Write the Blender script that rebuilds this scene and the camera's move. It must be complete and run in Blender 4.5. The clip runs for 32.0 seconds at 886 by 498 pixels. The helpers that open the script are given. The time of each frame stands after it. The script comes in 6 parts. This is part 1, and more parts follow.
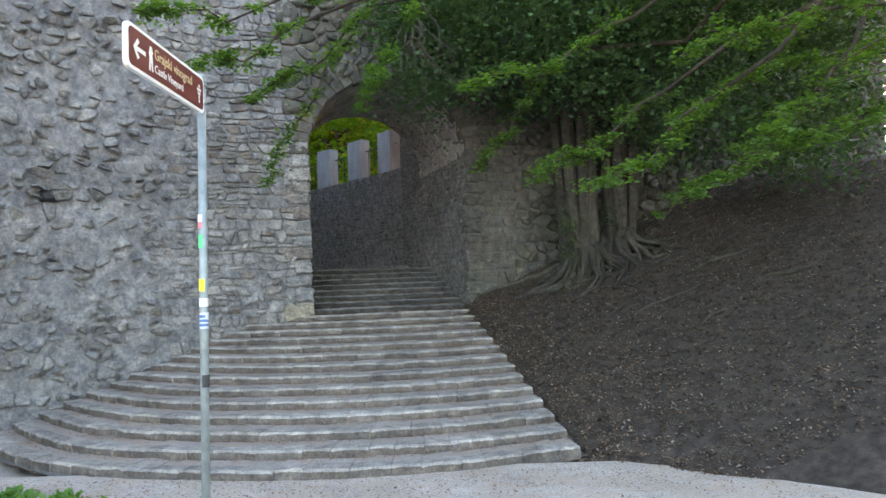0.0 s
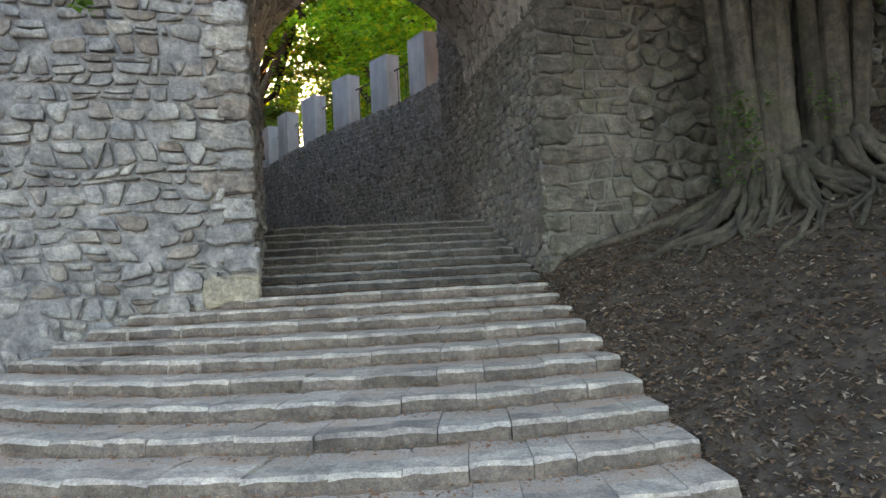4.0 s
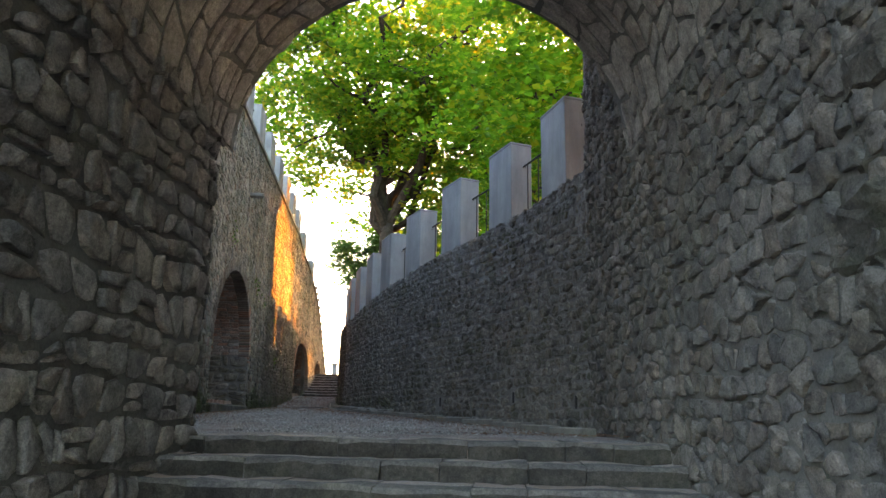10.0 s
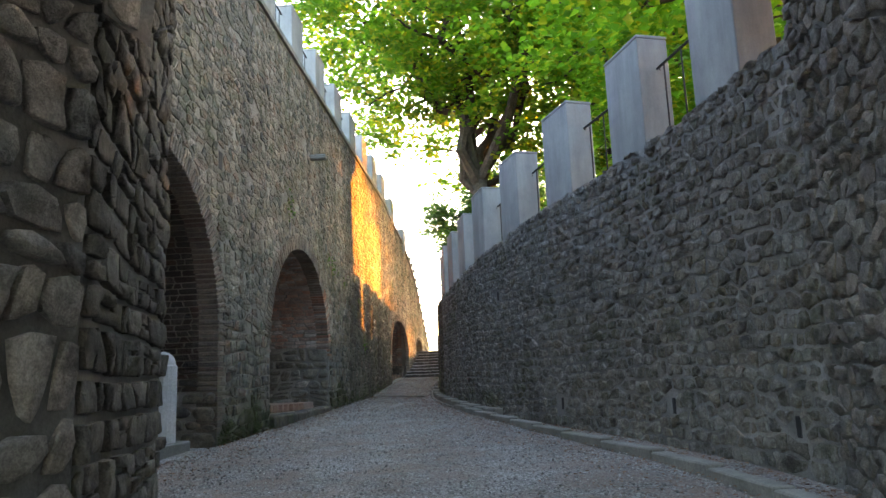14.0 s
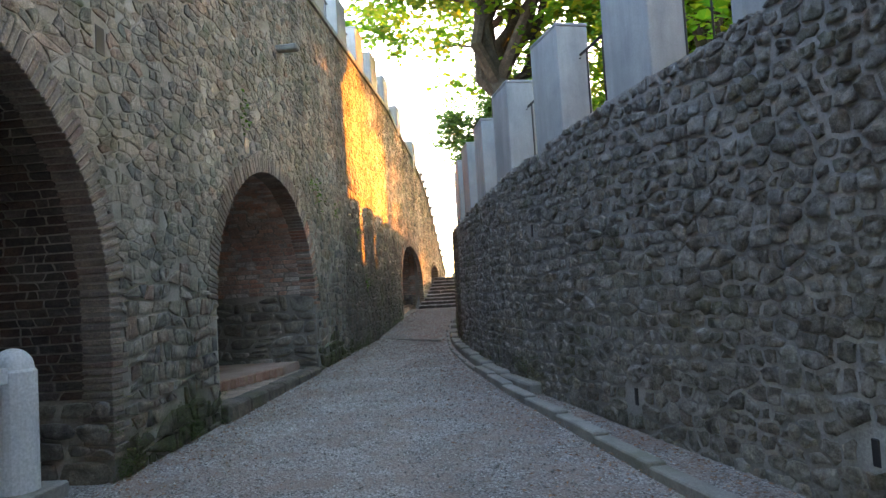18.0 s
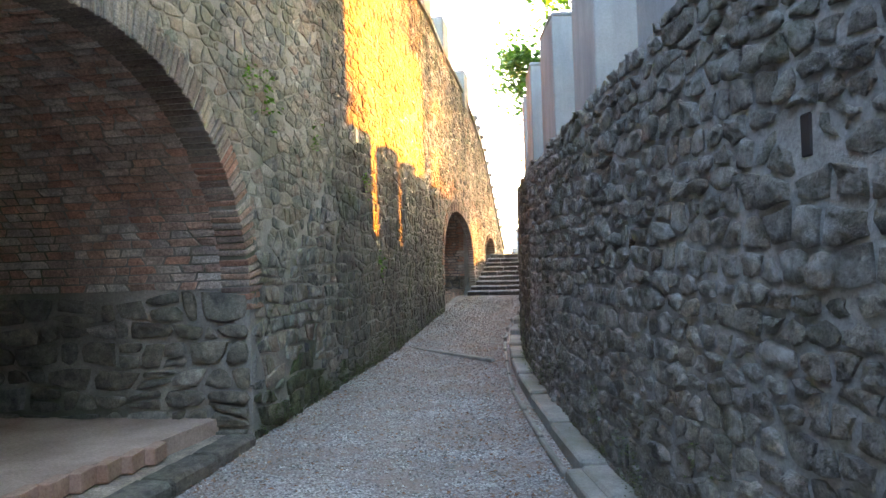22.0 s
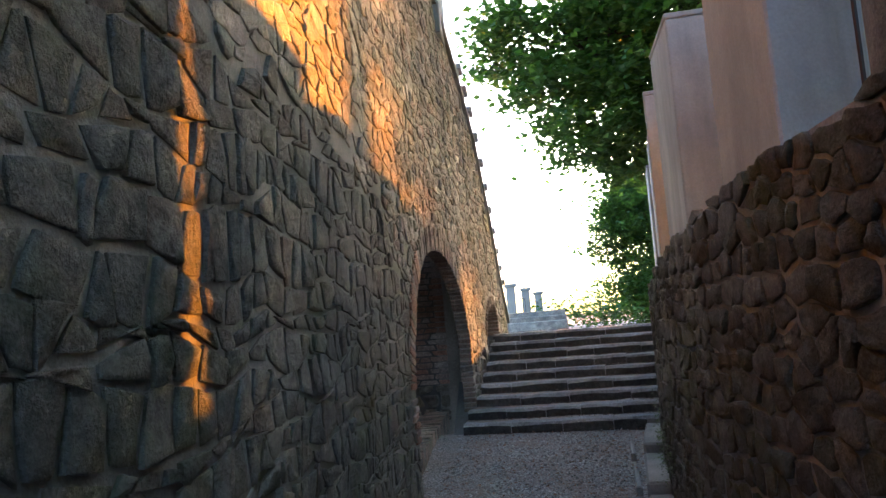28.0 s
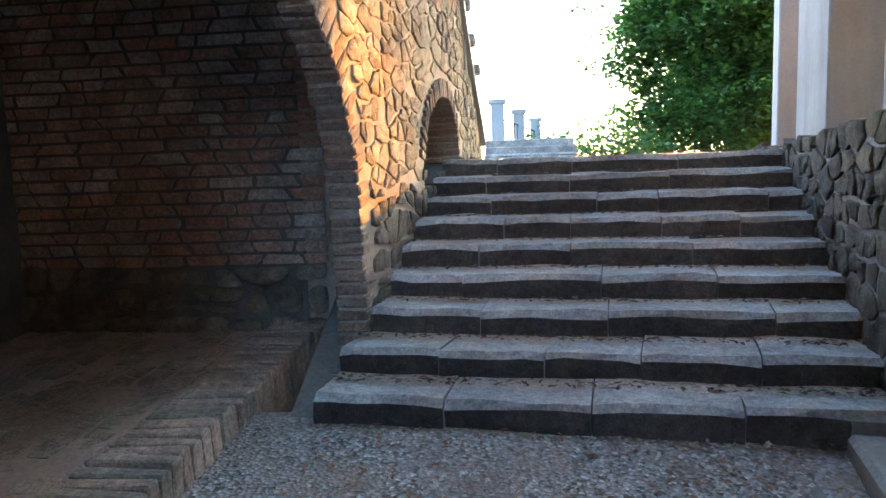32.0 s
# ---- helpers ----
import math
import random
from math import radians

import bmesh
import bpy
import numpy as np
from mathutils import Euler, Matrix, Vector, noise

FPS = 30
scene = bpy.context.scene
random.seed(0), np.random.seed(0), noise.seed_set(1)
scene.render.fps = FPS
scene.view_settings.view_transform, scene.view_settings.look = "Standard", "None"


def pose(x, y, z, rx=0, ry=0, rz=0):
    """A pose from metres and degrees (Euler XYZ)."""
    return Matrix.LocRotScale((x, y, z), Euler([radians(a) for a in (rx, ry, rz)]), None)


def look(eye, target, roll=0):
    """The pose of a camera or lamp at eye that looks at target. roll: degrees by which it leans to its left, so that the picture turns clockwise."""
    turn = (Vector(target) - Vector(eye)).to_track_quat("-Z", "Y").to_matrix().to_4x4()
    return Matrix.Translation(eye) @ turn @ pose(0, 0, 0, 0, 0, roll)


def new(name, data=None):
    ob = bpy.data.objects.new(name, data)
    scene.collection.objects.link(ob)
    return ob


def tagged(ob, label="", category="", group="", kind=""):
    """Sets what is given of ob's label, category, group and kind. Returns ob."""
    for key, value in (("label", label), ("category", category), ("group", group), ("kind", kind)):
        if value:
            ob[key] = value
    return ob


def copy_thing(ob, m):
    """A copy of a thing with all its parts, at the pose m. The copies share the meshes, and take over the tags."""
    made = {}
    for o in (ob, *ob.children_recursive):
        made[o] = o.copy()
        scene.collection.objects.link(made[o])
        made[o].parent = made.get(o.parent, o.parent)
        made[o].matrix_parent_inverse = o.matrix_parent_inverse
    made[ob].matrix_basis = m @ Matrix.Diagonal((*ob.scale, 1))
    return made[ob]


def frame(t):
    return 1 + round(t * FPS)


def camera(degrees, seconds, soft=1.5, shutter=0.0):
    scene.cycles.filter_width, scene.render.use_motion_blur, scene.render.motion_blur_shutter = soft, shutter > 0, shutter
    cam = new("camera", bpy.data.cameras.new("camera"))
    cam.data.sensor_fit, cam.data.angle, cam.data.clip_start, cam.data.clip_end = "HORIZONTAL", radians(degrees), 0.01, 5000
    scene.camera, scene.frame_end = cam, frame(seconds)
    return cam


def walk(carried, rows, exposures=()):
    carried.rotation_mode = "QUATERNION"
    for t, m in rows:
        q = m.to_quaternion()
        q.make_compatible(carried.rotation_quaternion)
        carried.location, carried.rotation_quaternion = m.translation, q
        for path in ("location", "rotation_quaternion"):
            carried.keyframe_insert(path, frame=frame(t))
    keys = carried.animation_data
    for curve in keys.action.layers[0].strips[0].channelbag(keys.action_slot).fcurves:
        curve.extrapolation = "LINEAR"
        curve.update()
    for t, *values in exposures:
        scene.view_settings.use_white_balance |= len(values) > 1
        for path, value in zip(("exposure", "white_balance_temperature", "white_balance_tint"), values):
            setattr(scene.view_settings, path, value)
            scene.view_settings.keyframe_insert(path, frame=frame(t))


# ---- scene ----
cam = camera(63.0, 32.0)
PATH = [
    (0, (1.22, -2.281, 2.473), (1.166, -0.284, 2.56), -1.9),
    (0.5, (1.284, -1.33, 2.367), (1.246, 0.669, 2.408), -2.3),
    (1, (1.305, -0.354, 2.27), (1.216, 1.644, 2.258), -2.3),
    (1.5, (1.238, 0.572, 2.146), (1.107, 2.567, 2.073), -2.5),
    (2, (1.191, 1.528, 2.11), (0.973, 3.514, 2.023), -3.2),
    (2.5, (1.131, 2.486, 2.023), (0.895, 4.469, 1.91), -3.3),
    (3, (1.164, 3.463, 1.994), (0.903, 5.444, 1.903), -2.9),
    (3.5, (1.206, 4.422, 1.973), (0.969, 6.408, 1.952), -2.8),
    (5.5, (0.944, 8.218, 1.974), (0.574, 10.165, 2.246), -3.4),
    (6, (0.947, 8.884, 2.119), (0.519, 10.813, 2.426), -2.9),
    (6.5, (0.94, 9.376, 2.267), (0.406, 11.262, 2.66), -2.4),
    (7, (0.993, 9.835, 2.422), (0.396, 11.682, 2.904), -1.6),
    (7.5, (1.025, 10.287, 2.504), (0.403, 12.121, 3.002), -0.7),
    (8, (0.983, 10.728, 2.608), (0.377, 12.568, 3.106), 0.3),
    (8.5, (0.991, 11.17, 2.731), (0.37, 13.005, 3.227), 0.8),
    (9, (0.865, 11.586, 2.833), (0.228, 13.417, 3.322), 0.5),
    (9.5, (0.815, 11.984, 2.931), (0.153, 13.813, 3.395), 0.8),
    (10, (0.704, 12.204, 3.014), (0.018, 14.026, 3.472), 1.0),
    (10.5, (0.649, 12.654, 3.169), (-0.055, 14.473, 3.613), 1.5),
    (11, (0.444, 13.152, 3.091), (-0.311, 14.943, 3.56), 1.6),
    (11.5, (0.284, 13.45, 3.198), (-0.525, 15.227, 3.631), 0.3),
    (12, (0.223, 13.873, 3.323), (-0.629, 15.643, 3.7), -0.2),
    (12.5, (-0.009, 14.176, 3.408), (-0.891, 15.931, 3.785), -0.9),
    (13, (-0.195, 14.579, 3.532), (-1.094, 16.327, 3.903), -1.0),
    (13.5, (-0.388, 14.926, 3.623), (-1.319, 16.657, 3.992), -1.8),
    (15.5, (-0.981, 16.36, 3.961), (-1.972, 18.077, 4.224), -2.8),
    (16, (-1.213, 16.673, 4.042), (-2.218, 18.386, 4.274), -2.8),
    (16.5, (-1.432, 17.09, 4.131), (-2.432, 18.81, 4.336), -2.8),
    (17, (-1.667, 17.421, 4.223), (-2.683, 19.133, 4.417), -3.4),
    (17.5, (-1.911, 17.768, 4.303), (-2.917, 19.489, 4.463), -3.7),
    (18, (-2.115, 18.284, 4.411), (-3.135, 20.0, 4.527), -3.6),
    (18.5, (-2.407, 18.862, 4.43), (-3.449, 20.566, 4.519), -2.6),
    (19, (-2.702, 19.51, 4.416), (-3.753, 21.21, 4.488), -1.9),
    (19.5, (-3.101, 20.19, 4.442), (-4.198, 21.862, 4.497), -1.5),
    (20, (-3.538, 20.889, 4.484), (-4.639, 22.558, 4.511), -1.4),
    (20.5, (-3.932, 21.609, 4.533), (-5.053, 23.264, 4.539), -1.8),
    (21, (-4.399, 22.298, 4.601), (-5.523, 23.952, 4.613), -2.0),
    (21.5, (-4.834, 23.029, 4.653), (-5.977, 24.67, 4.68), -2.6),
    (22, (-5.34, 23.694, 4.66), (-6.5, 25.323, 4.705), -1.9),
    (22.5, (-5.896, 24.435, 4.783), (-7.051, 26.066, 4.857), -1.9),
    (23, (-6.498, 25.076, 4.8), (-7.679, 26.686, 4.913), -2.3),
    (23.5, (-7.071, 25.735, 4.798), (-8.242, 27.354, 4.901), -2.5),
    (24, (-7.68, 26.388, 4.858), (-8.853, 28.005, 4.956), -2.7),
    (24.5, (-8.305, 27.018, 4.913), (-9.442, 28.661, 5.008), -3.0),
    (26.5, (-10.626, 29.623, 5.219), (-11.678, 31.315, 5.387), -2.8),
    (27, (-10.758, 30.371, 5.229), (-11.786, 32.077, 5.405), -3.4),
    (27.5, (-11.003, 31.06, 5.244), (-12.051, 32.753, 5.43), -3.8),
    (28, (-11.297, 31.833, 5.216), (-12.326, 33.537, 5.413), -4.5),
    (28.5, (-11.568, 32.633, 5.184), (-12.637, 34.318, 5.322), -4.6),
    (29, (-11.912, 33.327, 5.159), (-13.005, 35.001, 5.198), -4.3),
    (29.5, (-12.254, 34.063, 5.077), (-13.358, 35.73, 5.046), -3.7),
    (30, (-12.572, 34.745, 4.978), (-13.703, 36.393, 4.911), -3.2),
    (30.5, (-12.855, 35.419, 4.948), (-13.935, 37.1, 4.857), -3.3),
    (31, (-13.116, 35.966, 4.962), (-14.174, 37.658, 4.835), -2.6),
    (31.5, (-13.391, 36.557, 4.967), (-14.404, 38.273, 4.796), -2.3),
    (32, (-13.703, 37.093, 4.948), (-14.734, 38.79, 4.703), -2.0),
]
walk(cam, [(t, look(eye, target, roll)) for t, eye, target, roll in PATH], [(0.0, 3.9, 7100, 21), (1.0, 4.1, 7300, 21), (3.0, 4.0, 7500, 21), (6.0, 4.5, 7200, 20), (7.0, 4.68, 7000, 20), (9.0, 4.05, 6900, 18), (12.0, 3.97, 6800, 16), (13.0, 4.2, 6800, 15), (16.0, 4.45, 6600, 16), (20.0, 4.9, 6500, 16), (22.0, 5.32, 6550, 16), (23.0, 4.6, 6400, 15), (24.0, 4.25, 6200, 15), (26.5, 3.6, 5650, 15), (28.0, 3.9, 5450, 14), (30.0, 3.92, 5250, 12), (32.0, 4.65, 5200, 12)])

# ---- world, sun, exposure ----
U = Vector((-0.43106, 0.90233, 0.0))   # along the passage
N = Vector((0.90233, 0.43106, 0.0))    # away from the arcade wall
P0 = Vector((-7.703, 22.101, 0.0))


def W(s, d, z):
    return P0 + U * s + N * d + Vector((0, 0, z))


SUN_SIDE, SUN_UP = radians(30), radians(8)
sun_way = -U * math.cos(SUN_SIDE) * math.cos(SUN_UP) - N * math.sin(SUN_SIDE) * math.cos(SUN_UP) - Vector((0, 0, math.sin(SUN_UP)))
world = bpy.data.worlds.new("sky")
scene.world = world
world.use_nodes = True
nt = world.node_tree
sky = nt.nodes.new("ShaderNodeTexSky")
sky.sky_type = "NISHITA"
sky.sun_disc = False
sky.sun_elevation = SUN_UP
sky.sun_rotation = math.atan2(-sun_way.x, -sun_way.y)
sky.dust_density = 3.5
nt.links.new(sky.outputs[0], nt.nodes["Background"].inputs[0])
nt.nodes["Background"].inputs[1].default_value = 0.15
sun = new("sun", bpy.data.lights.new("sun", "SUN"))
sun.data.energy, sun.data.angle, sun.data.color = 2.9, radians(0.7), (1.0, 0.3, 0.014)
sun.matrix_world = look((0, 0, 40), Vector((0, 0, 40)) + sun_way)


rng = np.random.default_rng(7)


# ---- materials ----
def nodes_of(name):
    m = bpy.data.materials.new(name)
    m.use_nodes = True
    t = m.node_tree
    return m, t, t.nodes["Principled BSDF"]


def add(t, kind, **values):
    n = t.nodes.new(kind)
    for k, v in values.items():
        n.inputs[k.replace("_", " ")].default_value = v
    return n


def ramp(t, fac, stops):
    n = t.nodes.new("ShaderNodeValToRGB")
    el = n.color_ramp.elements
    while len(el) < len(stops):
        el.new(0.5)
    for e, (p, c) in zip(el, stops):
        e.position, e.color = p, (*c, 1)
    t.links.new(fac, n.inputs[0])
    return n.outputs[0]


def mix(t, fac, a, b, mode="MIX"):
    n = t.nodes.new("ShaderNodeMix")
    n.data_type, n.blend_type = "RGBA", mode
    for sock, v in ((n.inputs[0], fac), (n.inputs[6], a), (n.inputs[7], b)):
        if isinstance(v, (int, float)):
            sock.default_value = v
        elif isinstance(v, tuple):
            sock.default_value = (*v, 1)
        else:
            t.links.new(v, sock)
    return n.outputs[2]


def piece_random(t):
    """A value for each stone: by its island in a joined mesh, by its object otherwise."""
    g = t.nodes.new("ShaderNodeNewGeometry")
    o = t.nodes.new("ShaderNodeObjectInfo")
    a = t.nodes.new("ShaderNodeMath")
    a.operation = "ADD"
    t.links.new(g.outputs["Random Per Island"], a.inputs[0])
    t.links.new(o.outputs["Random"], a.inputs[1])
    f = t.nodes.new("ShaderNodeMath")
    f.operation = "FRACT"
    t.links.new(a.outputs[0], f.inputs[0])
    return f.outputs[0]


def noise_of(t, scale, detail=4.0, rough=0.6, position=True):
    n = add(t, "ShaderNodeTexNoise", Scale=scale, Detail=detail, Roughness=rough)
    g = t.nodes.new("ShaderNodeNewGeometry")
    t.links.new(g.outputs["Position"], n.inputs["Vector"])
    return n.outputs["Fac"]


def bump(t, b, height, strength, distance):
    n = add(t, "ShaderNodeBump", Strength=strength, Distance=distance)
    t.links.new(height, n.inputs["Height"])
    t.links.new(n.outputs[0], b.inputs["Normal"])


def streaks(t, squeeze):
    """Long stains where rain runs down a wall."""
    g = t.nodes.new("ShaderNodeNewGeometry")
    k = t.nodes.new("ShaderNodeVectorMath")
    k.operation = "MULTIPLY"
    k.inputs[1].default_value = squeeze
    t.links.new(g.outputs["Position"], k.inputs[0])
    n = add(t, "ShaderNodeTexNoise", Scale=1.0, Detail=5.0, Roughness=0.6)
    t.links.new(k.outputs[0], n.inputs["Vector"])
    return ramp(t, n.outputs["Fac"], [(0.36, (0.5, 0.5, 0.52)), (0.62, (1.3, 1.27, 1.2))])


def rock(name, palette, moss=0.0, stain=0.5, rough=0.9, grain=22.0, relief=0.7, depth=0.055, streak=0.0, smear=None):
    """Broken stone: a colour for each piece out of the palette, mottled and stained, with a rough face."""
    m, t, b = nodes_of(name)
    n = len(palette)
    base = ramp(t, piece_random(t), [((i + 0.5) / n, c) for i, c in enumerate(palette)])
    fine, mid, big = noise_of(t, grain, 5, 0.7), noise_of(t, 5.0, 4, 0.6), noise_of(t, 0.7, 3, 0.6)
    c = mix(t, 0.75, base, ramp(t, fine, [(0.3, (0.45, 0.45, 0.45)), (0.7, (1.35, 1.33, 1.3))]), "MULTIPLY")
    c = mix(t, 0.55, c, ramp(t, noise_of(t, 95.0, 2, 0.6), [(0.3, (0.5, 0.5, 0.5)), (0.7, (1.45, 1.45, 1.45))]), "MULTIPLY")
    c = mix(t, stain, c, ramp(t, mid, [(0.35, (0.5, 0.5, 0.52)), (0.68, (1.25, 1.22, 1.15))]), "MULTIPLY")
    c = mix(t, 0.6, c, ramp(t, big, [(0.35, (0.62, 0.62, 0.62)), (0.65, (1.18, 1.16, 1.12))]), "MULTIPLY")
    if smear:
        # old mortar and lime left on the faces
        c = mix(t, ramp(t, noise_of(t, 5.5, 6, 0.7), [(0.47, (0, 0, 0)), (0.62, (0.85, 0.85, 0.85))]), c, mix(t, 0.7, smear, ramp(t, fine, [(0.3, (0.5, 0.5, 0.5)), (0.7, (1.3, 1.3, 1.3))]), "MULTIPLY"))
    if streak:
        c = mix(t, streak, c, streaks(t, (1.5, 1.5, 0.1)), "MULTIPLY")
    if moss:
        patch = ramp(t, noise_of(t, 1.3, 5, 0.65), [(0.52, (0, 0, 0)), (0.7, (moss, moss, moss))])
        c = mix(t, patch, c, (0.075, 0.09, 0.03))
    t.links.new(c, b.inputs["Base Color"])
    b.inputs["Roughness"].default_value = rough
    b.inputs["Specular IOR Level"].default_value = 0.25
    chip = add(t, "ShaderNodeTexVoronoi", Scale=grain * 0.6, Randomness=1.0)
    chip.feature = "SMOOTH_F1"
    g = t.nodes.new("ShaderNodeNewGeometry")
    warp = add(t, "ShaderNodeTexNoise", Scale=9.0, Detail=3.0)
    t.links.new(g.outputs["Position"], warp.inputs["Vector"])
    t.links.new(mix(t, 0.12, g.outputs["Position"], warp.outputs["Color"]), chip.inputs["Vector"])
    bump(t, b, mix(t, 0.3, mix(t, 0.35, mix(t, 0.5, fine, mid), chip.outputs["Distance"]), noise_of(t, grain * 2.6, 4, 0.75)), min(1.0, relief * 1.3), depth)
    return m


def rendered(name, dark, light, scale=3.0, rough=0.92, relief=0.5, spots=None, streak=0.0):
    """Mortar, concrete, soil: two colours in patches with a grainy face."""
    m, t, b = nodes_of(name)
    fine, mid = noise_of(t, 45.0, 4, 0.7), noise_of(t, scale, 5, 0.6)
    c = ramp(t, mid, [(0.32, dark), (0.68, light)])
    c = mix(t, 0.6, c, ramp(t, fine, [(0.3, (0.55, 0.55, 0.55)), (0.7, (1.3, 1.3, 1.3))]), "MULTIPLY")
    if streak:
        c = mix(t, streak, c, streaks(t, (1.5, 1.5, 0.1)), "MULTIPLY")
    if spots:
        patch = ramp(t, noise_of(t, 0.8, 4, 0.6), [(0.5, (0, 0, 0)), (0.68, (0.8, 0.8, 0.8))])
        c = mix(t, patch, c, spots)
    t.links.new(c, b.inputs["Base Color"])
    b.inputs["Roughness"].default_value = rough
    b.inputs["Specular IOR Level"].default_value = 0.25
    bump(t, b, mix(t, 0.4, fine, mid), relief, 0.02)
    return m


def pebbled(name, colours, size, tint=None, relief=0.8):
    """Loose gravel: cells of several colours, with drifts of finer dust."""
    m, t, b = nodes_of(name)
    g = t.nodes.new("ShaderNodeNewGeometry")
    v = add(t, "ShaderNodeTexVoronoi", Scale=size)
    t.links.new(g.outputs["Position"], v.inputs["Vector"])
    n = len(colours)
    sep = t.nodes.new("ShaderNodeSeparateColor")
    t.links.new(v.outputs["Color"], sep.inputs[0])
    c = ramp(t, sep.outputs[0], [((i + 0.5) / n, k) for i, k in enumerate(colours)])
    c = mix(t, 0.6, c, ramp(t, v.outputs["Distance"], [(0.15, (1.15, 1.15, 1.15)), (0.75, (0.4, 0.4, 0.4))]), "MULTIPLY")
    c = mix(t, 0.7, c, ramp(t, noise_of(t, 0.9, 5, 0.65), [(0.35, (0.72, 0.7, 0.67)), (0.65, (1.2, 1.2, 1.2))]), "MULTIPLY")
    if tint:
        patch = ramp(t, noise_of(t, 1.6, 6, 0.8), [(0.42, (0, 0, 0)), (0.62, (0.8, 0.8, 0.8))])
        c = mix(t, patch, c, tint)
    t.links.new(c, b.inputs["Base Color"])
    b.inputs["Roughness"].default_value = 0.95
    b.inputs["Specular IOR Level"].default_value = 0.2
    bump(t, b, mix(t, 0.4, v.outputs["Distance"], noise_of(t, 60.0, 3)), relief, 0.022)
    return m


def foliage(name, palette, thin=0.5):
    m, t, b = nodes_of(name)
    n = len(palette)
    c = ramp(t, piece_random(t), [((i + 0.5) / n, k) for i, k in enumerate(palette)])
    t.links.new(c, b.inputs["Base Color"])
    b.inputs["Roughness"].default_value = 0.55
    b.inputs["Specular IOR Level"].default_value = 0.3
    tr = t.nodes.new("ShaderNodeBsdfTranslucent")
    t.links.new(mix(t, 1.0, c, (2.3, 2.5, 0.6), "MULTIPLY"), tr.inputs[0])
    ms = t.nodes.new("ShaderNodeMixShader")
    ms.inputs[0].default_value = thin
    t.links.new(b.outputs[0], ms.inputs[1])
    t.links.new(tr.outputs[0], ms.inputs[2])
    t.links.new(ms.outputs[0], t.nodes["Material Output"].inputs[0])
    return m


def plain(name, colour, rough=0.6, metal=0.0, wear=0.25):
    m, t, b = nodes_of(name)
    c = mix(t, wear, colour, ramp(t, noise_of(t, 9.0, 5, 0.7), [(0.35, (0.45, 0.45, 0.45)), (0.65, (1.2, 1.2, 1.2))]), "MULTIPLY")
    t.links.new(c, b.inputs["Base Color"])
    b.inputs["Roughness"].default_value, b.inputs["Metallic"].default_value = rough, metal
    return m


rock_passage = rock("dark_rubble", [(0.205, 0.2, 0.188), (0.27, 0.264, 0.249), (0.24, 0.23, 0.214), (0.33, 0.322, 0.305), (0.19, 0.18, 0.168), (0.26, 0.237, 0.212)], 0.42, 0.9, 0.92, 30.0, 1.0, 0.09, 0.0, (0.36, 0.353, 0.34))
rock_arcade = rock("brown_rubble", [(0.27, 0.24, 0.2), (0.16, 0.165, 0.16), (0.35, 0.31, 0.26), (0.22, 0.21, 0.185), (0.42, 0.39, 0.35), (0.27, 0.195, 0.16), (0.19, 0.2, 0.175), (0.13, 0.13, 0.13)], 0.45, 0.6, 0.9, 22.0, 0.8, 0.06, 0.7, (0.31, 0.285, 0.245))
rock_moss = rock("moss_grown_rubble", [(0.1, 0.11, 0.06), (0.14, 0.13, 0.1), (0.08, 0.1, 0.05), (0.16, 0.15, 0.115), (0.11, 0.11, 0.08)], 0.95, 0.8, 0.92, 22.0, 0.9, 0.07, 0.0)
# moss-stained brown rubble, darkened further for shade on the wall's far stretch
rock_moss_shade = rock("moss_stained_shaded_rubble", [(0.13, 0.122, 0.105), (0.17, 0.16, 0.14), (0.12, 0.108, 0.09), (0.2, 0.187, 0.165), (0.11, 0.108, 0.085)], 0.7, 0.9, 0.9, 26.0, 1.0, 0.09, 0.5)
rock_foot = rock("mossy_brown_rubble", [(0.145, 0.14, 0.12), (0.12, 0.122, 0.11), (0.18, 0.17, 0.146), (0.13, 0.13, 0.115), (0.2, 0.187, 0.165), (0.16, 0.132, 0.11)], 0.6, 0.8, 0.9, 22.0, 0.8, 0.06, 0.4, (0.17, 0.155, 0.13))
rock_niche = rock("niche_rubble", [(0.22, 0.2, 0.165), (0.28, 0.26, 0.22), (0.18, 0.17, 0.15), (0.36, 0.335, 0.3), (0.23, 0.205, 0.165)], 0.35, 0.9, 0.92, 22.0, 1.0)
rock_pale = rock("pale_rubble", [(0.28, 0.285, 0.295), (0.35, 0.352, 0.36), (0.31, 0.305, 0.3), (0.25, 0.248, 0.25), (0.38, 0.38, 0.38), (0.24, 0.215, 0.2)], 0.0, 0.85)
rock_drowned = rock("limewashed_rubble", [(0.27, 0.275, 0.285), (0.33, 0.335, 0.34), (0.3, 0.3, 0.3), (0.25, 0.25, 0.26), (0.35, 0.35, 0.355)], 0.0, 0.8, 0.95, 16.0, 1.0)
rock_vault = rock("vault_stone", [(0.4, 0.385, 0.37), (0.34, 0.32, 0.31), (0.45, 0.43, 0.41), (0.37, 0.34, 0.315)], 0.05, 0.7)
rock_ochre = rock("ochre_block", [(0.38, 0.34, 0.27), (0.34, 0.31, 0.25)], 0.0)
rock_tunnel = rock("tunnel_rubble", [(0.2, 0.195, 0.19), (0.245, 0.235, 0.23), (0.165, 0.165, 0.165), (0.27, 0.25, 0.235), (0.21, 0.19, 0.175)], 0.15, 0.8)
